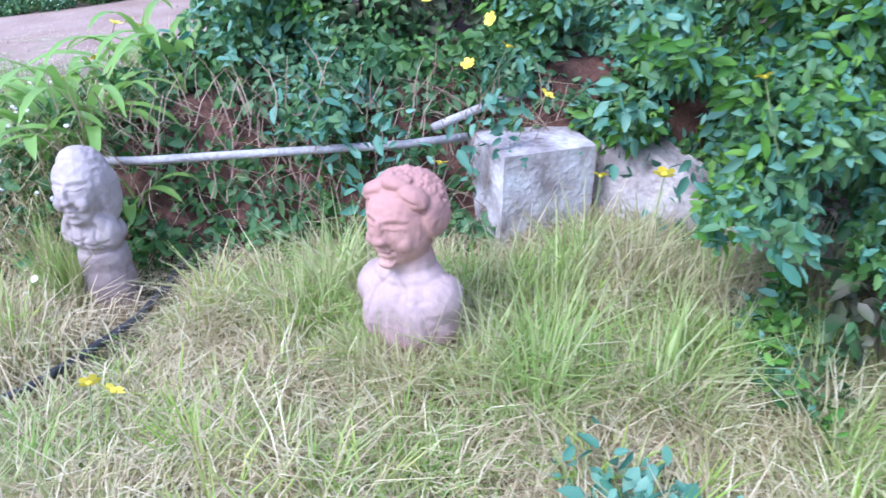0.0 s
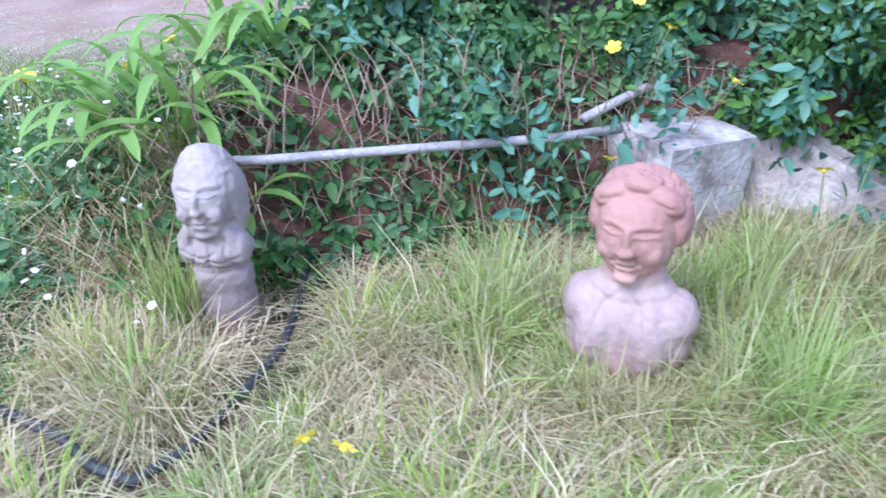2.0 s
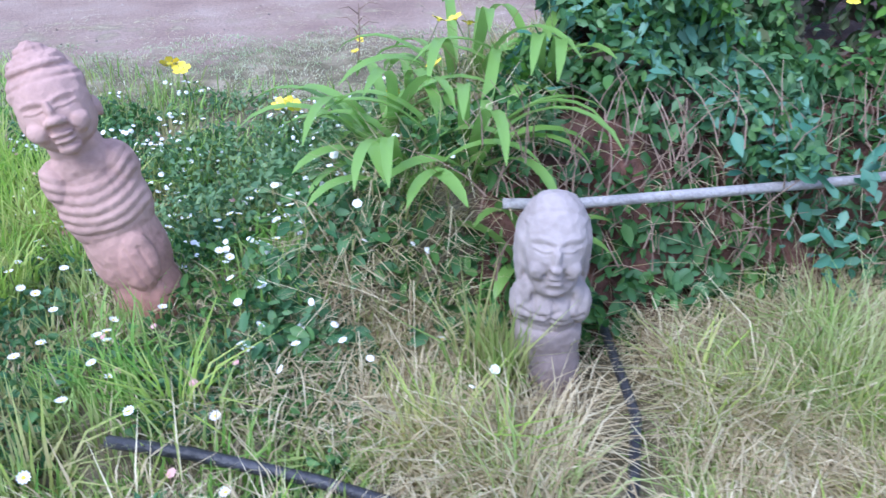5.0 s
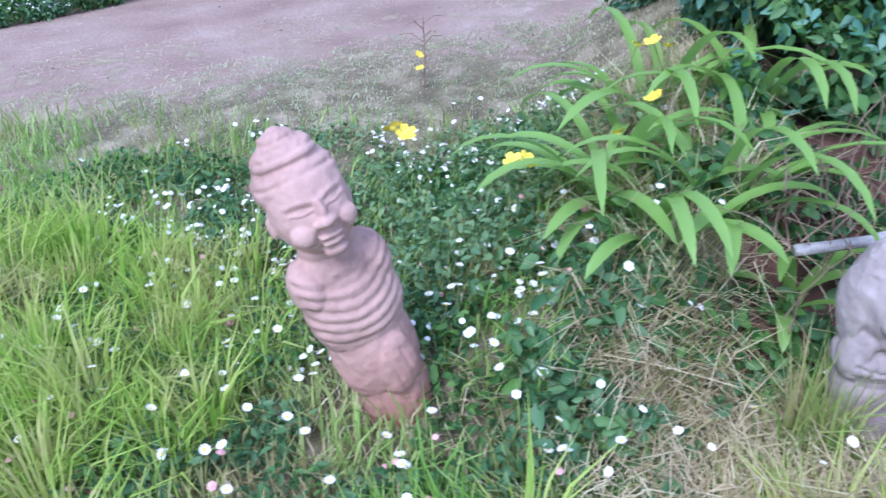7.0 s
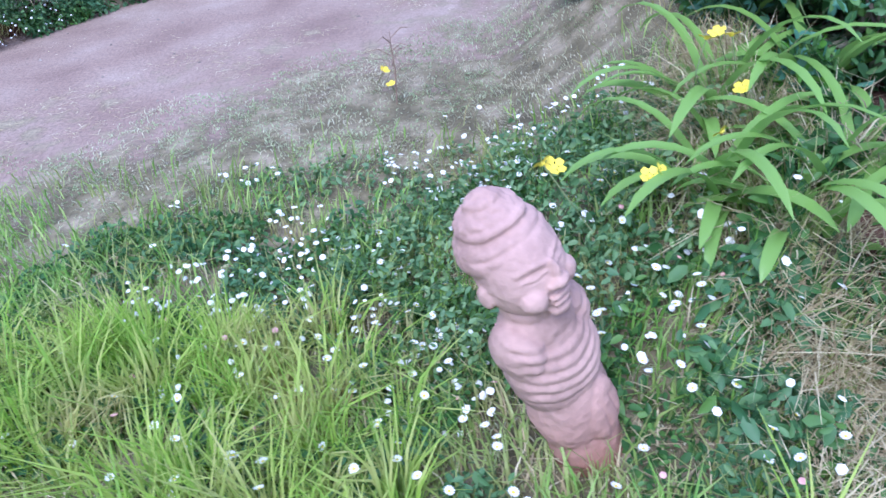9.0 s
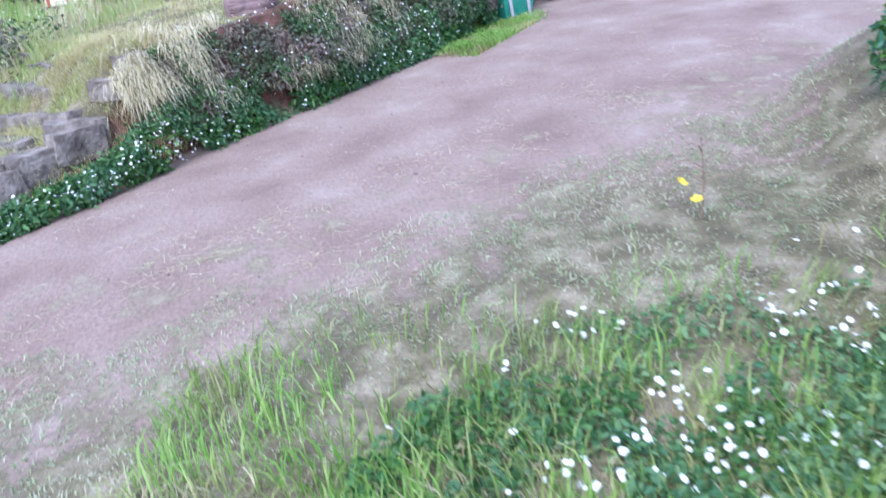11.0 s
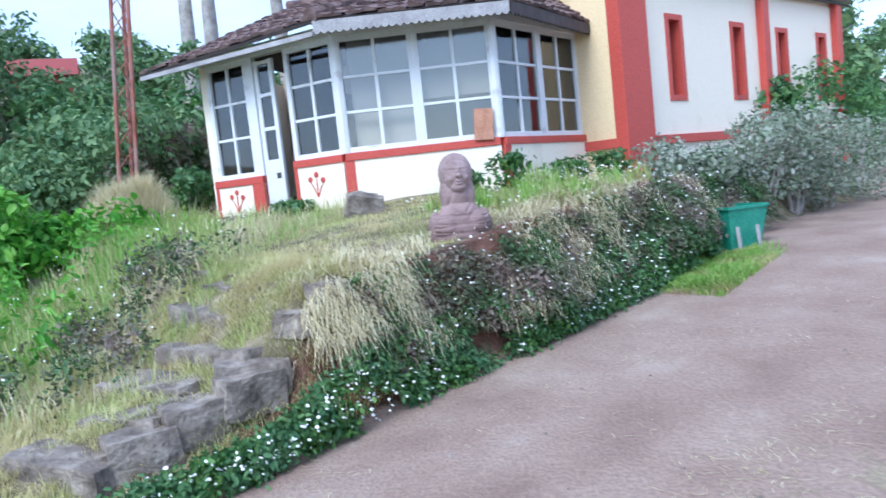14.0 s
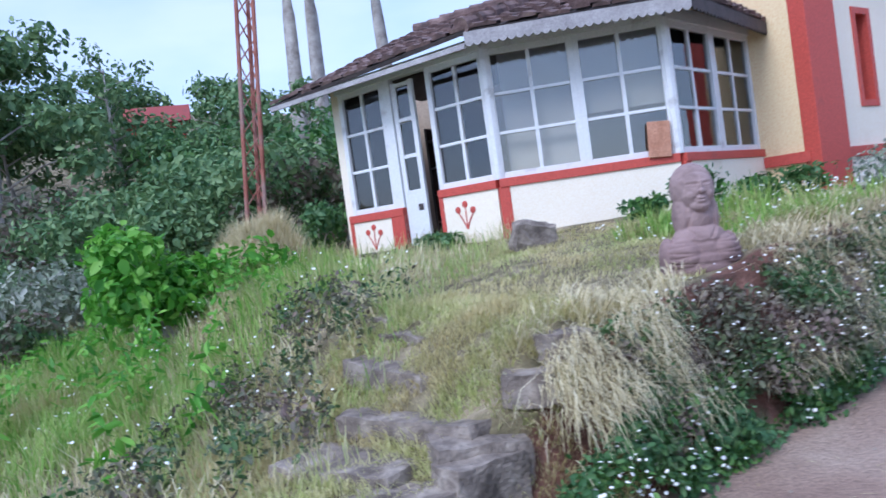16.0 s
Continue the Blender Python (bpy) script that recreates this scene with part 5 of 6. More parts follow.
tagged(from_arrays("road_gravel", v.tolist(), f.tolist(), ROCK), "small loose stones on the dirt road", "gravel", kind="stuff")


# ---- terrace: steps, bank, lawn ----
STONES = [(-3.33, 5.42, 0.47, 0.92, 0.42, -19), (-3.03, 5.66, 0.62, 1.12, 0.34, -26), (-3.30, 6.12, 0.82, 0.88, 0.30, -34), (-3.27, 6.36, 0.97, 0.52, 0.22, -36), (-2.22, 5.84, 0.98, 0.34, 0.26, 20),
          (-2.38, 5.60, 0.83, 0.27, 0.22, 15), (-2.62, 5.36, 0.575, 0.46, 0.32, 30), (-3.20, 4.98, 0.385, 0.66, 0.36, -12), (-3.38, 4.58, 0.28, 0.70, 0.34, -8), (-2.93, 5.12, 0.42, 0.40, 0.30, 36),
          (-3.62, 6.72, 1.05, 0.40, 0.24, -30), (-2.86, 6.42, 1.01, 0.24, 0.18, 10), (-3.08, 4.72, 0.27, 0.42, 0.30, 40), (-2.66, 5.92, 0.90, 0.26, 0.2, -10),
          (-2.58, 5.22, 0.52, 0.40, 0.26, 52), (-2.80, 4.98, 0.43, 0.42, 0.26, 50), (-3.00, 4.70, 0.35, 0.40, 0.26, 47)]
for x, y, top, sx, sy, turn in STONES:
    deep = 0.26 if top < 0.6 else 0.17
    rough_block("stone_step", "weathered grey-brown stone slab of the rough steps", pose(x, y, top - deep / 2, RNG.normal(0, 2.5), RNG.normal(0, 2.5), turn), sx, sy, deep, ROCK, 9, 0.022, "stone step", 0.05)["group"] = "rough stone steps"
rough_block("loose_stone", "grey field stone lying before the house wall", pose(-2.98, 9.2, gz(-2.98, 9.2) + 0.10, 10, 8, 30), 0.42, 0.30, 0.30, ROCK, 5, 0.04, "stone")


def outside_stones(p):
    ok = np.ones(len(p), bool)
    for x, y, top, sx, sy, turn in STONES:
        ok &= np.hypot(p[:, 0] - x, p[:, 1] - y) > 0.34 * min(sx, sy)
    return p[ok]


def off_house(p):
    q = (p[:, 1] < 10.9 - 0.28 * (p[:, 0] + 6.05)) | (p[:, 0] < -6.3)
    q &= (p[:, 1] < 10.2 + 0.12 * (p[:, 0] + 3.5)) | (p[:, 0] < -3.6) | (p[:, 0] > -1.3)
    q &= (p[:, 1] < 10.6 + 1.6 * (p[:, 0] + 1.45)) | (p[:, 0] < -1.4)
    return p[q]


p = off_house(outside_stones(bank_points(90000, -0.3, 7.0, 0.42, 7.5)))
p = p[clump(p[:, 0], p[:, 1], 1.2) > RNG.random(len(p)) * 0.6]
tagged(blades("terrace_grass", p, rooted(p), 0.065, 0.006, LAWN, 1.15, 0.8), "short dry yellow-green grass on the terrace", "grass", kind="stuff")
def clear_of_bust(p):
    return p[np.hypot((p[:, 0] - S4[0] - 0.06) / 0.34, (p[:, 1] - S4[1] + 0.25) / 0.5) > 1]


p = clear_of_bust(outside_stones(bank_points(9000, 0.7, 4.6, 0.14, 0.62)))
p = p[clump(p[:, 0], p[:, 1], 1.7) > 0.25 + RNG.random(len(p)) * 0.75]
tagged(blades("bank_straw", p, rooted(p) + 0.02, 0.26, 0.006, STRAW, 1.25, 0.5), "dry straw grass hanging over the bank edge", "dry grass", kind="stuff")
p = outside_stones(bank_points(30000, -0.9, 1.6, 0.05, 2.4))
p = p[clump(p[:, 0], p[:, 1], 2.6) > 0.35 * RNG.random(len(p)) + 0.08]
tagged(blades("step_grass", p, rooted(p), 0.125, 0.005, LAWN, 1.2, 0.8), "dry grass growing between the stone steps", "grass", kind="stuff")


def bank_face(n, u0, u1, lo, hi, out=0.12):
    """Places over the bank's face, from its foot (0) to its lip (1)."""
    u, k = RNG.uniform(u0, u1, n), RNG.uniform(lo, hi, n)
    v = -0.08 + 0.26 * k + bend(u) + RNG.normal(0, 0.04, n) - out * np.sin(3.14 * k) * (0.5 + 0.5 * np.sin(2.7 * u))
    q = np.column_stack([FOOT[0] + u * ALONG[0] - v * ALONG[1], FOOT[1] + u * ALONG[1] + v * ALONG[0]])
    base = road_z(q[:, 0], q[:, 1])
    top = np.maximum(terrace_z(u, 0.4) - 0.06, base + 0.05)
    return np.column_stack([q, base + (top - base) * k + RNG.uniform(-0.02, 0.08, n)])


bank_out = np.array([0.6, -0.45, 0.5])
p = bank_face(26000, -0.6, 6.0, 0.0, 0.55)
p = p[clump(p[:, 0] + p[:, 2], p[:, 1], 1.5) > 0.30]
tagged(leaves("bank_greens", p, 0.026, HEDGE_LEAF, out=bank_out), "dark green daisy foliage along the bank foot", "foliage", kind="stuff")
p = bank_face(26000, 1.2, 7.5, 0.25, 1.02, 0.22)
p = p[clump(p[:, 0], p[:, 1] + p[:, 2], 1.9) > 0.30]
tagged(leaves("bank_shrubs", p, 0.022, DARK_LEAF, out=bank_out), "low brownish green shrubs on the bank face", "shrub", kind="stuff")
q = clear_of_bust(bank_face(16000, 0.75, 6.0, 0.36, 1.1, 0.16))
q = q[clump(q[:, 0] + q[:, 2], q[:, 1], 1.9) > 0.53 + 0.27 * RNG.random(len(q))]
tagged(hanging("hanging_straw", q, (0.797, -0.604), 0.16, 0.004, STRAW), "dry straw-coloured grass hanging down the bank", "dry grass", kind="stuff")
q = bank_face(2200, 0.85, 1.7, 0.65, 1.1, 0.12)
q = q[clump(q[:, 0] + q[:, 2], q[:, 1], 2.6) > 0.42]
tagged(hanging("straw_curtain", q, (0.797, -0.604), 0.20, 0.0045, STRAW), "thick curtain of dead grass beside the steps", "dry grass", kind="stuff")
roots = bank_face(160, 0.9, 7.0, 0.45, 0.9, 0.1)
tagged(stalks("bank_stems", roots.tolist(), 0.16, 0.003, STRAW, up=-0.2), "pale dry stems hanging on the bank", "dry stems", kind="stuff")
p = bank_face(900, -0.6, 5.0, 0.0, 0.5, 0.16)
far_daisies("bank_daisies", "many small white daisies along the bank foot", p[clump(p[:, 0], p[:, 1], 2) > 0.35] + [0.02, -0.02, 0.03], 0.0105)
p = bank_face(380, 1.5, 7.0, 0.4, 1.1, 0.22)
far_daisies("shrub_flowers", "tiny white flowers over the bank shrubs", p + [0.03, -0.03, 0.03], 0.010)
p = lift(bank_points(300, 3.0, 9.0, 0.3, 2.0), 0.06, 0.2)
far_daisies("terrace_flowers", "tiny white flowers in the terrace border", p, 0.011)
p = off_house(bank_points(16000, 3.6, 10.0, 0.3, 2.2))
p = p[clump(p[:, 0], p[:, 1], 1.3) > 0.4 + 0.3 * RNG.random(len(p))]
tagged(blades("border_weeds", p, rooted(p), 0.22, 0.012, GREEN_GRASS, 0.5, 0.6), "weedy green border before the house wall", "weeds", kind="stuff")
p = bank_points(12000, 4.4, 7.2, -0.75, 0.1)
p = p[np.hypot((p[:, 0] - 0.75) / 0.62, (p[:, 1] - 8.8) / 1.15) + RNG.normal(0, 0.22, len(p)) < 1]
tagged(blades("bin_grass", p, rooted(p), 0.08, 0.009, GREEN_GRASS, 0.7, 0.6), "bright green grass patch before the bin", "grass", kind="stuff")
# plants at the wall's foot
for (x, y, r, h) in ((-1.35, 10.2, 0.26, 0.45), (-1.9, 10.0, 0.22, 0.22), (-0.7, 11.1, 0.28, 0.28), (-0.1, 11.8, 0.3, 0.35), (-4.4, 10.3, 0.3, 0.16)):
    n = 380
    q = np.column_stack([RNG.normal(x, r * 0.5, n), RNG.normal(y, r * 0.4, n), gz(x, y) + h * RNG.random(n) ** 0.8])
    tagged(leaves("wall_plant", q, 0.05, HEDGE_LEAF), "leafy green plant at the foot of the wall", "plant", kind="stuff")


# ---- bin ----
def bin_thing(x, y, turn):
    b = thing("litter_bin", "square green litter bin with pale corner straps", "bin", (x, y, gz(x, y) - 0.01), turn)
    bm = bmesh.new()
    lo, hi, H, t = 0.20, 0.265, 0.46, 0.02
    rings = []
    for w, z in ((lo, 0), (hi, H), (hi + 0.015, H), (hi + 0.015, H + 0.03), (hi - t, H + 0.03), (hi - t, H), (lo - t, 0.03)):
        rings.append([bm.verts.new((sx * w, sy * w, z)) for sx, sy in ((-1, -1), (1, -1), (1, 1), (-1, 1))])
    for r0, r1 in zip(rings, rings[1:]):
        for k in range(4):
            bm.faces.new((r0[k], r0[(k + 1) % 4], r1[(k + 1) % 4], r1[k]))
    bm.faces.new(rings[0][::-1]), bm.faces.new(rings[-1])
    part("bin_body", bm, BIN_GREEN, b)
    for k in (-0.62, 0.62):
        for side in (0, 90):
            m = pose(0, 0, 0, 0, 0, side)
            part("strap", box(m @ pose(k * 0.22, -0.237, 0.23, -8, 0, 0), 0.045, 0.012, 0.44, 0.003), TIN, b, "pale metal corner strap")


bin_thing(1.10, 9.74, 32)


# ---- shrubs and trees ----
def shrub(x, y, r, h, mat, n, size, label, name="shrub", group="", lift_by=0.0, z0=None, long=1.7):
    """Leaves over several lumps, thick outside and open within, on a few stems."""
    base = gz(x, y) if z0 is None else z0
    s = thing(name, label, "shrub", (x, y, base), group=group)
    lumps = [(RNG.normal(0, r * 0.38), RNG.normal(0, r * 0.38), h * RNG.uniform(0.22, 0.8), r * RNG.uniform(0.35, 0.62)) for _ in range(9)]
    pts, outs = [], []
    for lx, ly, lz, lr in lumps:
        m = n // 9
        d = RNG.normal(0, 1, (m, 3))
        d /= np.linalg.norm(d, axis=1)[:, None]
        rad = lr * RNG.uniform(0.55, 1.08, m)[:, None]
        q = np.array([lx, ly, lz]) + d * rad * [1, 1, 0.75]
        q[:, 2] = np.clip(q[:, 2], 0.03 + lift_by, None)
        pts.append(q), outs.append(d + [0, 0, 0.4])
    leaves("foliage", np.concatenate(pts), size, mat, out=np.concatenate(outs), parent=s, long=long)
    for i in range(5):
        lx, ly, lz, lr = lumps[i]
        part("stem", tube([(lx * 0.2, ly * 0.2, -0.1), (lx * 0.6, ly * 0.6, lz * 0.5), (lx, ly, lz)], [0.03 * r + 0.008, 0.02 * r + 0.006, 0.006], 6), BARK, s)
    return s


def tree(x, y, height, crown, mat, n, size, label, trunk_r=0.16, bare=0.45, lean=0.0, base=None):
    base = gz(x, y) if base is None else base
    t = thing("tree", label, "tree", (x, y, base - 0.1))
    pts = [(lean * height * k * k + 0.12 * math.sin(5 * k + x), 0.10 * math.sin(4 * k + y), height * k) for k in (0, 0.2, 0.4, 0.6, 0.8, 0.97)]
    part("trunk", tube(pts, [trunk_r * (1.1 - 0.95 * k) for k in (0, 0.2, 0.4, 0.6, 0.8, 0.97)], 10), BARK, t, smooth=True)
    q, outs = [], []
    for i in range(11):
        k = bare + (1 - bare) * (i + 0.5) / 11
        a = 2.4 * i + RNG.normal(0, 0.4)
        reach = crown * (1.15 - 0.75 * (k - bare) / (1 - bare)) * RNG.uniform(0.55, 1.0)
        j = min(int(k / 0.2), 4)
        p0 = Vector(pts[j]).lerp(Vector(pts[min(j + 1, 5)]), k / 0.2 - j if j < 5 else 0)
        p1 = p0 + Vector((math.cos(a) * reach, math.sin(a) * reach, reach * RNG.uniform(0.2, 0.6)))
        part("limb", tube([p0, p0.lerp(p1, 0.5) + Vector((0, 0, 0.06 * reach)), p1], [trunk_r * 0.34, trunk_r * 0.2, 0.012], 6), BARK, t)
        for _ in range(3):
            c = np.array(p0.lerp(p1, RNG.uniform(0.55, 1.1))) + RNG.normal(0, 0.14 * crown, 3)
            m = n // 33
            d = RNG.normal(0, 1, (m, 3))
            d /= np.linalg.norm(d, axis=1)[:, None]
            q.append(c + d * (crown * 0.27 * RNG.uniform(0.3, 1.1, m))[:, None] * [1, 1, 0.7])
            outs.append(d + [0, 0, 0.3])
    leaves("crown", np.concatenate(q), size, mat, out=np.concatenate(outs), parent=t)
    return t


shrub(-7.25, 9.0, 0.95, 1.55, SUNNY_LEAF, 2600, 0.10, "bright green broad-leaved bush on the terrace", "broad_leaved_bush", long=1.3)
m = thing("dry_grass_mound", "round tussock of dry straw grass over green weeds", "grass mound", (-7.0, 10.6, gz(-7.0, 10.6)))
p = np.column_stack([RNG.normal(0, 0.36, 5000), RNG.normal(0, 0.36, 5000)])
p = p[np.hypot(p[:, 0], p[:, 1]) < 0.72]
tussock = blades("tussock", p, 0.55 * (1 - (np.hypot(p[:, 0], p[:, 1]) / 0.8) ** 2).clip(0, 1), 0.34, 0.008, STRAW, 0.7, 0.6, parent=m)
q = np.column_stack([p, 0.5 * (1 - (np.hypot(p[:, 0], p[:, 1]) / 0.8) ** 2).clip(0, 1) * RNG.random(len(p))])
tagged(tussock, kind="stuff")
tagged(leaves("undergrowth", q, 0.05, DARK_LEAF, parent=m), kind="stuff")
for x, y, r, h, mt, n, sz in ((-8.6, 13.6, 1.3, 2.2, TREE_LEAF, 2600, 0.09), (-7.6, 13.2, 1.0, 1.7, DARK_LEAF, 2200, 0.08), (-10.5, 14.2, 1.7, 2.9, TREE_LEAF, 3000, 0.10), (-12.8, 13.6, 1.6, 2.0, TREE_LEAF, 2400, 0.09), (-13.0, 10.6, 1.3, 1.2, DARK_LEAF, 2200, 0.07), (-15.5, 10.0, 1.5, 1.5, TREE_LEAF, 2200, 0.09), (-11.2, 11.6, 1.2, 1.3, GREY_LEAF, 2200, 0.07), (-10.4, 9.2, 0.8, 0.8, DARK_LEAF, 1600, 0.06),
                              (-9.4, 12.2, 1.1, 1.5, TREE_LEAF, 2200, 0.08), (-14.5, 12.6, 1.6, 1.7, TREE_LEAF, 2200, 0.10), (-8.0, 15.5, 1.5, 2.9, HEDGE_LEAF, 2400, 0.10), (-6.9, 11.9, 0.5, 0.8, HEDGE_LEAF, 1200, 0.06),
                              (-11.6, 16.5, 2.0, 3.0, TREE_LEAF, 2600, 0.12), (-16.5, 15.5, 2.2, 2.6, DARK_LEAF, 2400, 0.12), (-17.6, 22.6, 2.2, 3.4, TREE_LEAF, 3000, 0.13), (-15.2, 20.8, 1.8, 3.0, HEDGE_LEAF, 2600, 0.12)):
    shrub(x, y, r, h, mt, n, sz, "wild green shrub on the slope behind the terrace", "wild_shrub", "shrubs on the slope")
for x, y, hgt, cr, n, sz, lab in ((-19.8, 17.6, 7.6, 2.8, 5200, 0.15, "dense dark green tree on the slope"), (-23.5, 17.0, 8.4, 3.0, 5200, 0.17, "tall dark green tree on the slope"), (-18.8, 21.4, 5.4, 1.7, 1300, 0.11, "thin young tree with sparse leaves"),
                                 (-27.0, 21.0, 6.0, 2.8, 3600, 0.2, "dark green tree on the far slope"), (-14.5, 21.0, 2.8, 1.5, 1100, 0.11, "slender tree with sparse foliage"), (-23.0, 21.0, 4.6, 2.4, 2800, 0.16, "bushy green tree on the far slope"),
                                 (-17.6, 26.5, 3.2, 2.2, 2600, 0.14, "low grey-green tree beside the far house"), (-10.8, 20.0, 4.2, 1.1, 800, 0.10, "thin grey tree with few leaves"), (-24.5, 28.0, 3.6, 2.6, 2800, 0.17, "round green tree beyond the far house"),
                                 (-13.8, 29.0, 4.0, 2.2, 2200, 0.15, "pale green tree on the hill"), (-20.5, 31.0, 3.6, 2.6, 2600, 0.17, "round green tree on the hill")):
    tree(x, y, hgt, cr, TREE_LEAF, n, sz, lab, 0.11, 0.3)
for x, y, hgt, ln in ((-13.9, 25.0, 17, -0.008), (-13.0, 24.8, 17, 0.006), (-10.6, 25.5, 16, 0.0)):
    tree(x, y, hgt, 2.8, TREE_LEAF, 3600, 0.16, "tall pale-barked eucalyptus behind the house", 0.30, 0.72 if x < -11 else 0.5, ln)
for s, r, h in ((7.4, 0.65, 1.1), (8.3, 0.85, 1.45), (9.3, 0.95, 1.65), (10.4, 0.95, 1.6), (11.6, 1.0, 1.5), (6.6, 0.55, 0.75)):
    q = FOOT + ALONG * s + np.array([-ALONG[1], ALONG[0]]) * 0.75
    shrub(q[0], q[1], r, h, GREY_LEAF, 3000, 0.045, "silvery grey-green shrub with pale seed heads", "silver_shrub", "silver shrubs by the road", long=1.3)
for t, r, h in ((1.5, 1.2, 1.7), (4.0, 1.4, 2.0), (7.5, 1.6, 2.2), (11.5, 1.8, 2.6), (16.0, 2.2, 3.0), (22.0, 2.6, 3.4)):
    q = np.array([3.7, 14.8]) + np.array([0.425, 0.905]) * t + np.array([-0.905, 0.425]) * (1.0 + 0.04 * t)
    shrub(q[0], q[1], r, h, HEDGE_LEAF, 2200, 0.09, "dark green roadside shrub", "roadside_shrub", "shrubs along the road")
for x, y, hgt in ((7.0, 30.0, 6.5), (10.0, 38.0, 8.0), (4.5, 26.0, 6.0), (17.0, 60.0, 9.0), (24.0, 66.0, 9.0), (31.0, 64.0, 8.0), (37.0, 62.0, 8.0), (13.0, 46.0, 8.0), (28.0, 58.0, 5.0), (43.0, 60.0, 8.0)):
    tree(x, y, hgt, 2.9, TREE_LEAF, 2600, 0.2, "dark green tree beside the far road", 0.15, 0.2)
for x, y in ((-8.4, 8.4), (-7.0, 7.4), (-5.6, 6.6), (-6.6, 6.2), (-7.8, 6.8), (-5.2, 8.0), (-6.2, 9.6), (-9.2, 9.2)):
    n = 900
    q = scatter(n, x - 0.8, x + 0.8, y - 0.7, y + 0.7)
    tagged(blades("tall_weeds", q, rooted(q), 0.34, 0.011, SUNNY_LEAF if RNG.random() < 0.25 else GREEN_GRASS, 0.4, 0.5), "tall fresh green weeds on the slope", "weeds", kind="stuff")
p = scatter(34000, -13, -3.3, 3.0, 11.5, lambda x, y: (clump(x, y, 1.3) > RNG.random(len(x)) * 0.9) & (bank_uv(x, y)[1] > 1.0))
tagged(blades("slope_grass", p, rooted(p), 0.22, 0.009, GRASS, 0.5, 0.6), "knee-high yellow and green grass on the slope", "grass", kind="stuff")
p = scatter(12000, -10, -3.6, 3.4, 9.5, lambda x, y: (clump(x, y, 1.9) > 0.45) & (bank_uv(x, y)[1] > 1.3))
tagged(blades("slope_straw", p, rooted(p), 0.26, 0.008, STRAW, 0.7, 0.6), "dry brown grass mixed into the slope", "dry grass", kind="stuff")
st = scatter(70, -8.5, -4.6, 5.2, 9.0, lambda x, y: clump(x, y, 1.4) > 0.5)
st = np.repeat(st, 22, 0) + RNG.normal(0, 0.05, (len(st) * 22, 2))
tagged(leaves("stalk_weeds", lift(st, 0.08, 0.62), 0.045, SUNNY_LEAF, long=2.4), "upright leafy green weed stalks on the slope", "weeds", kind="stuff")
p = lift(scatter(230, -8.5, -3.6, 4.4, 8.8, lambda x, y: bank_uv(x, y)[1] > 1.2), 0.15, 0.42)
far_daisies("slope_flowers", "small pale lilac-white flowers among the weeds", p, 0.011)
p = scatter(6000, -5.0, -3.6, 5.0, 7.6, lambda x, y: clump(x, y, 2) > 0.5)
tagged(leaves("slope_weeds", lift(p, 0.02, 0.3), 0.03, DARK_LEAF), "dark low weeds beside the steps", "weeds", kind="stuff")


# ---- mast, wires, far house, car ----
MAST = thing("lattice_mast", "rusty red iron lattice mast among shrubs", "mast", (-7.65, 11.5, gz(-7.5, 11.5) - 0.05), 20)
MAST.matrix_world = MAST.matrix_world @ pose(0, 0, 0, -1.5, 4.5, 0)
legs = [(-0.14, -0.08), (0.14, -0.08), (0.0, 0.16)]
for x, y in legs:
    part("leg", tube([(x, y, 0), (x * 0.8, y * 0.8, 9.0)], [0.035, 0.028], 6), RUST, MAST)
for i in range(24):
    z0, z1 = 0.3 + i * 0.36, 0.66 + i * 0.36
    for k in range(3):
        a, b = legs[(k + i) % 3], legs[(k + i + 1) % 3]
        part("brace", tube([(a[0] * 0.95, a[1] * 0.95, z0), (b[0] * 0.95, b[1] * 0.95, z1)], [0.011, 0.011], 5), RUST, MAST)
for a, b in (((-9.5, 9.0, 7.2), (-26, 16, 3.2)), ((-9.5, 10.5, 9.0), (-30, 22, 5.6))):
    w = part("overhead_wire", tube([Vector(a).lerp(Vector(b), k / 6) - Vector((0, 0, 0.5 * (k / 6) * (1 - k / 6))) for k in range(7)], [0.010] * 7, 5), DARK_WOOD)
    tagged(w, "thin black overhead wire across the sky", "wire")
HUT = thing("far_house", "small red house with tiled gable roof on the hill", "house", (-20.3, 25.5, gz(-20.3, 25.5) - 0.55), 35)
part("wall", box(pose(0, 0, 1.4), 1.9, 1.5, 3.8, 0.02), RED, HUT)
bm = bmesh.new()
v = [bm.verts.new(c) for c in ((-1.2, -1.0, 3.1), (1.2, -1.0, 3.1), (1.2, 0, 3.9), (-1.2, 0, 3.9), (1.2, 1.0, 3.1), (-1.2, 1.0, 3.1))]
for f in ((0, 1, 2, 3), (3, 2, 4, 5), (0, 3, 5), (1, 4, 2), (0, 5, 4, 1)):
    bm.faces.new([v[i] for i in f])
part("roof", bm, paint("red_tin_roof", (0.30, 0.055, 0.05), (0.20, 0.06, 0.055)), HUT)
part("window", box(pose(0.3, -0.76, 2.6), 0.4, 0.05, 0.5, 0.01), DARK_WOOD, HUT)


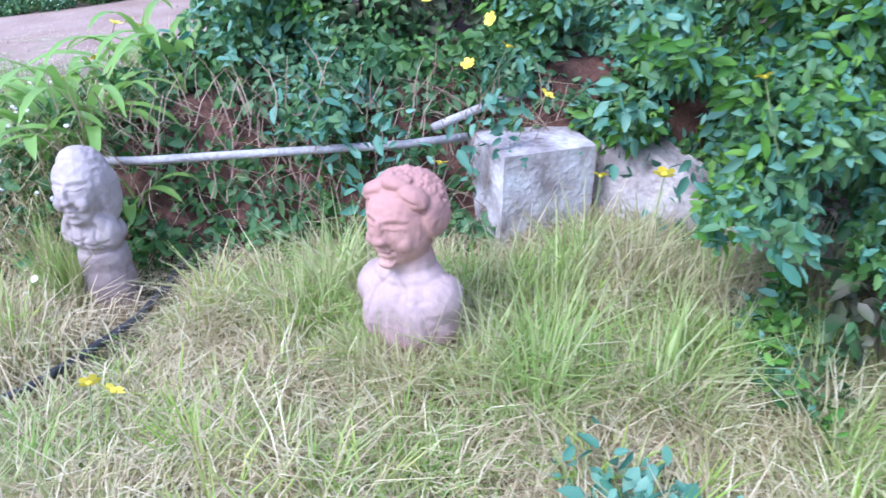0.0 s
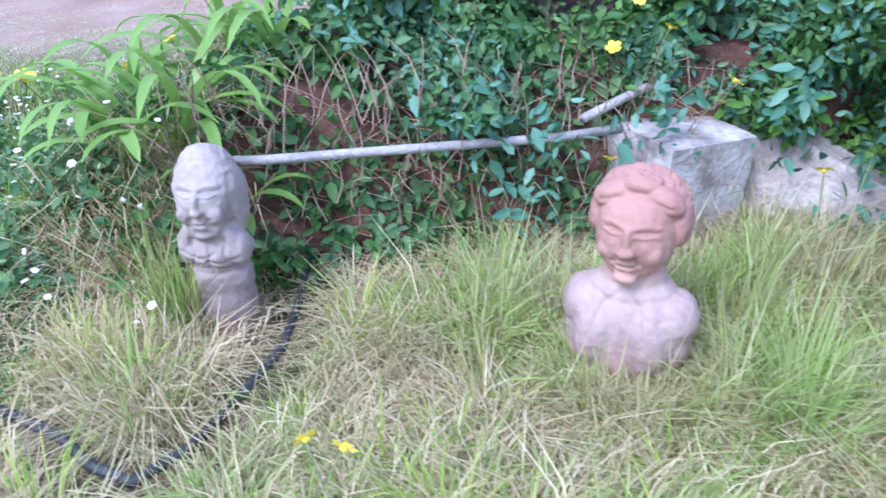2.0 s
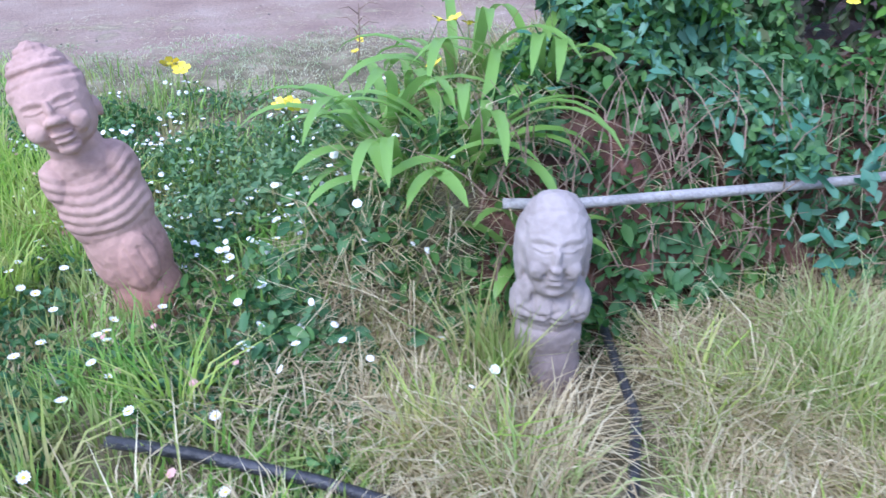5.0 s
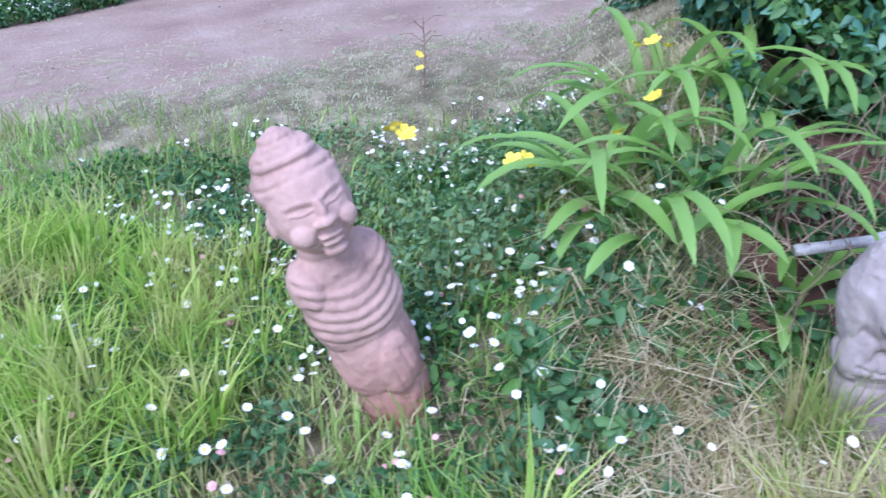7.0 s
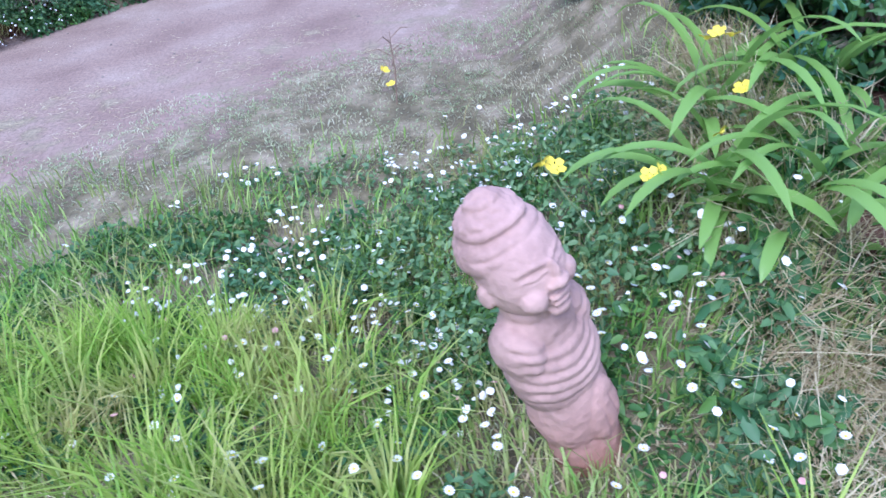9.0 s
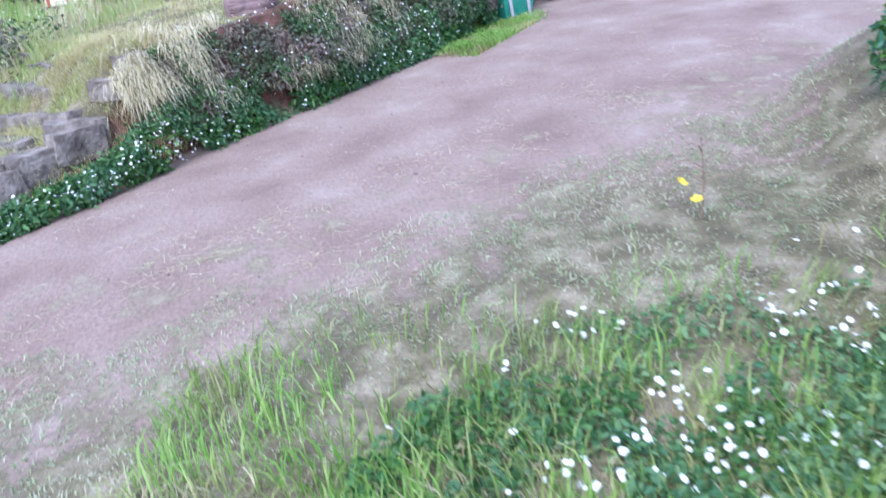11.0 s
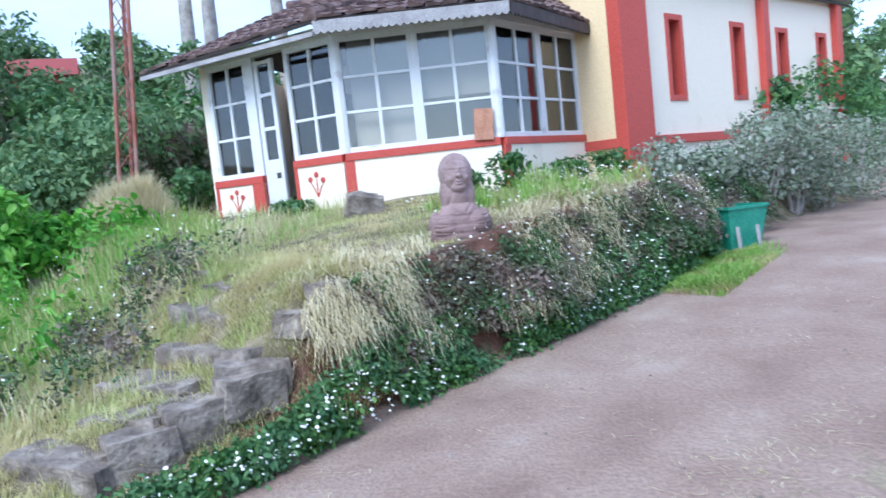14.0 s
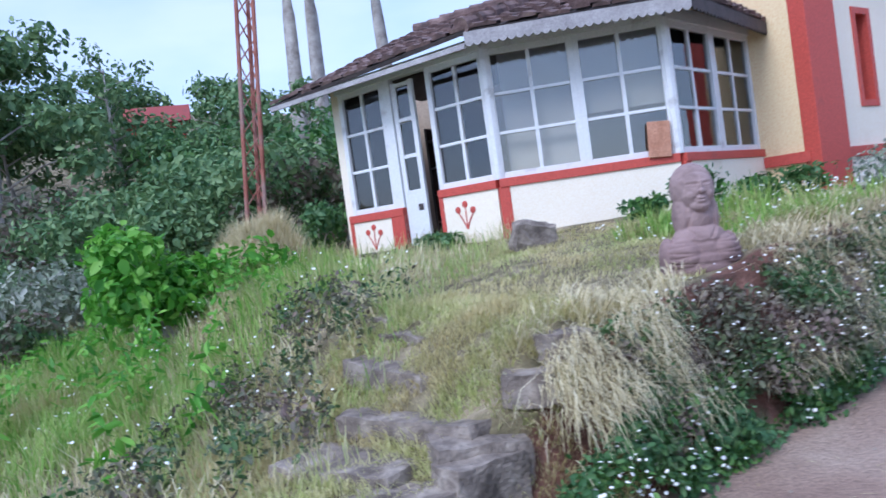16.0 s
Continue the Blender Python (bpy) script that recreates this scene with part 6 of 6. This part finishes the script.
def car(x, y, turn):
    c = thing("car", "small white hatchback car parked far along the road", "car", (x, y, gz(x, y)), turn)
    bm = bmesh.new()
    prof = [(-1.8, 0.30), (-1.85, 0.62), (-1.70, 0.90), (-0.95, 0.98), (-0.35, 1.45), (1.2, 1.48), (1.75, 0.98), (1.82, 0.5), (1.78, 0.30)]
    sides = []
    for sy in (-1, 1):
        sides.append([bm.verts.new((px, sy * (0.80 if pz < 1.0 else 0.62), pz)) for px, pz in prof])
    bm.faces.new(sides[0]), bm.faces.new(sides[1][::-1])
    for k in range(len(prof)):
        k2 = (k + 1) % len(prof)
        bm.faces.new((sides[0][k2], sides[0][k], sides[1][k], sides[1][k2]))
    bmesh.ops.bevel(bm, geom=bm.edges[:], offset=0.05, segments=2, affect="EDGES")
    part("body", bm, CAR_PAINT, c, smooth=True)
    part("windscreen", box(pose(-0.68, 0, 1.225, 0, -52, 0), 0.62, 1.18, 0.03, 0.01), CAR_GLASS, c)
    for sy in (-1, 1):
        part("side_window", box(pose(0.35, sy * 0.735, 1.2, sy * 20, 0, 0), 1.5, 0.03, 0.34, 0.01), CAR_GLASS, c)
        part("headlight", box(pose(-1.79, sy * 0.58, 0.72), 0.06, 0.3, 0.14, 0.03), TIN, c)
        for wx in (-1.15, 1.15):
            part("wheel", tube([(wx, sy * 0.66, 0.29), (wx, sy * 0.82, 0.29)], [0.29, 0.29], 16), RUBBER, c)
    part("grille", box(pose(-1.835, 0, 0.52), 0.05, 0.9, 0.16, 0.01), DARK_WOOD, c)


car(21.4, 45.6, 62)


# ---- house details ----
def painted_sprig(p, d, z):
    """A red stem with three round flowers painted on the low wall."""
    n = Vector((d.y, -d.x)) * 0.084
    spr = thing("painted_sprig", "dark red flower sprig painted on the low wall", "wall painting", (p.x + n.x, p.y + n.y, z), math.degrees(math.atan2(d.y, d.x)), kind="structure")
    for x, h in ((-0.11, 0.24), (0.0, 0.30), (0.11, 0.22)):
        part("painted_stem", tube([(0, 0, 0), (x * 0.5, 0, h * 0.5), (x, 0, h - 0.03)], [0.009, 0.009, 0.007], 5), RED, spr)
        bm = bmesh.new()
        bmesh.ops.create_uvsphere(bm, u_segments=10, v_segments=6, radius=0.042, matrix=pose(x, 0, h) @ Matrix.Diagonal((1, 0.2, 1, 1)))
        part("painted_bloom", bm, RED, spr)


painted_sprig(A.lerp(C1, 0.17), dd, 1.47)
painted_sprig(A.lerp(C1, 0.80), dd, 1.58)
bd = (C2 - C1).normalized()
bp = C1.lerp(C2, 0.90) + outward(C1, C2, 0.10)
board = part("wooden_board", box(pose(bp.x, bp.y, SILL + 0.185, -6, 4, math.degrees(math.atan2(bd.y, bd.x))), 0.25, 0.03, 0.41, 0.006), BOARD)
tagged(board, "reddish wooden board leaning on the window sill", "board")
q = C1.lerp(C2, 0.42)
# blinds behind the glass; their pale tone carries the panes' sky reflection
blind = part("sky_tone_blind", slab(C1 + bd * 0.1 + Vector((0.02, 0.14)), C2 - bd * 0.1 + Vector((0.02, 0.14)), SILL + 0.62, TOP, 0.01), SKY_TONE_BLIND)
tagged(blind, "pale beige blind drawn halfway inside the bay windows, doubling as reflected sky", "blind")
blind2 = part("sky_tone_blind", slab(C1 + bd * 0.1 + Vector((0.02, 0.15)), C1 + bd * 1.02 + Vector((0.02, 0.15)), SILL + 0.05, SILL + 0.63, 0.01), SKY_TONE_BLIND)
tagged(blind2, "pale beige blind drawn down inside the bay window, doubling as reflected sky", "blind")
shelf = thing("shelf_rack", "dark shelf rack with reddish goods inside the doorway", "shelf", (-4.5, 12.3, 1.44), -10)
for z in (0.3, 0.7, 1.1, 1.5):
    part("shelf_board", box(pose(0, 0, z), 1.0, 0.3, 0.03, 0.004), DARK_WOOD, shelf)
for x in (-0.48, 0.48):
    part("upright", box(pose(x, 0, 0.85), 0.04, 0.3, 1.7, 0.004), DARK_WOOD, shelf)
part("back_panel", box(pose(0, 0.16, 0.95), 1.0, 0.02, 1.5), BOARD, shelf)
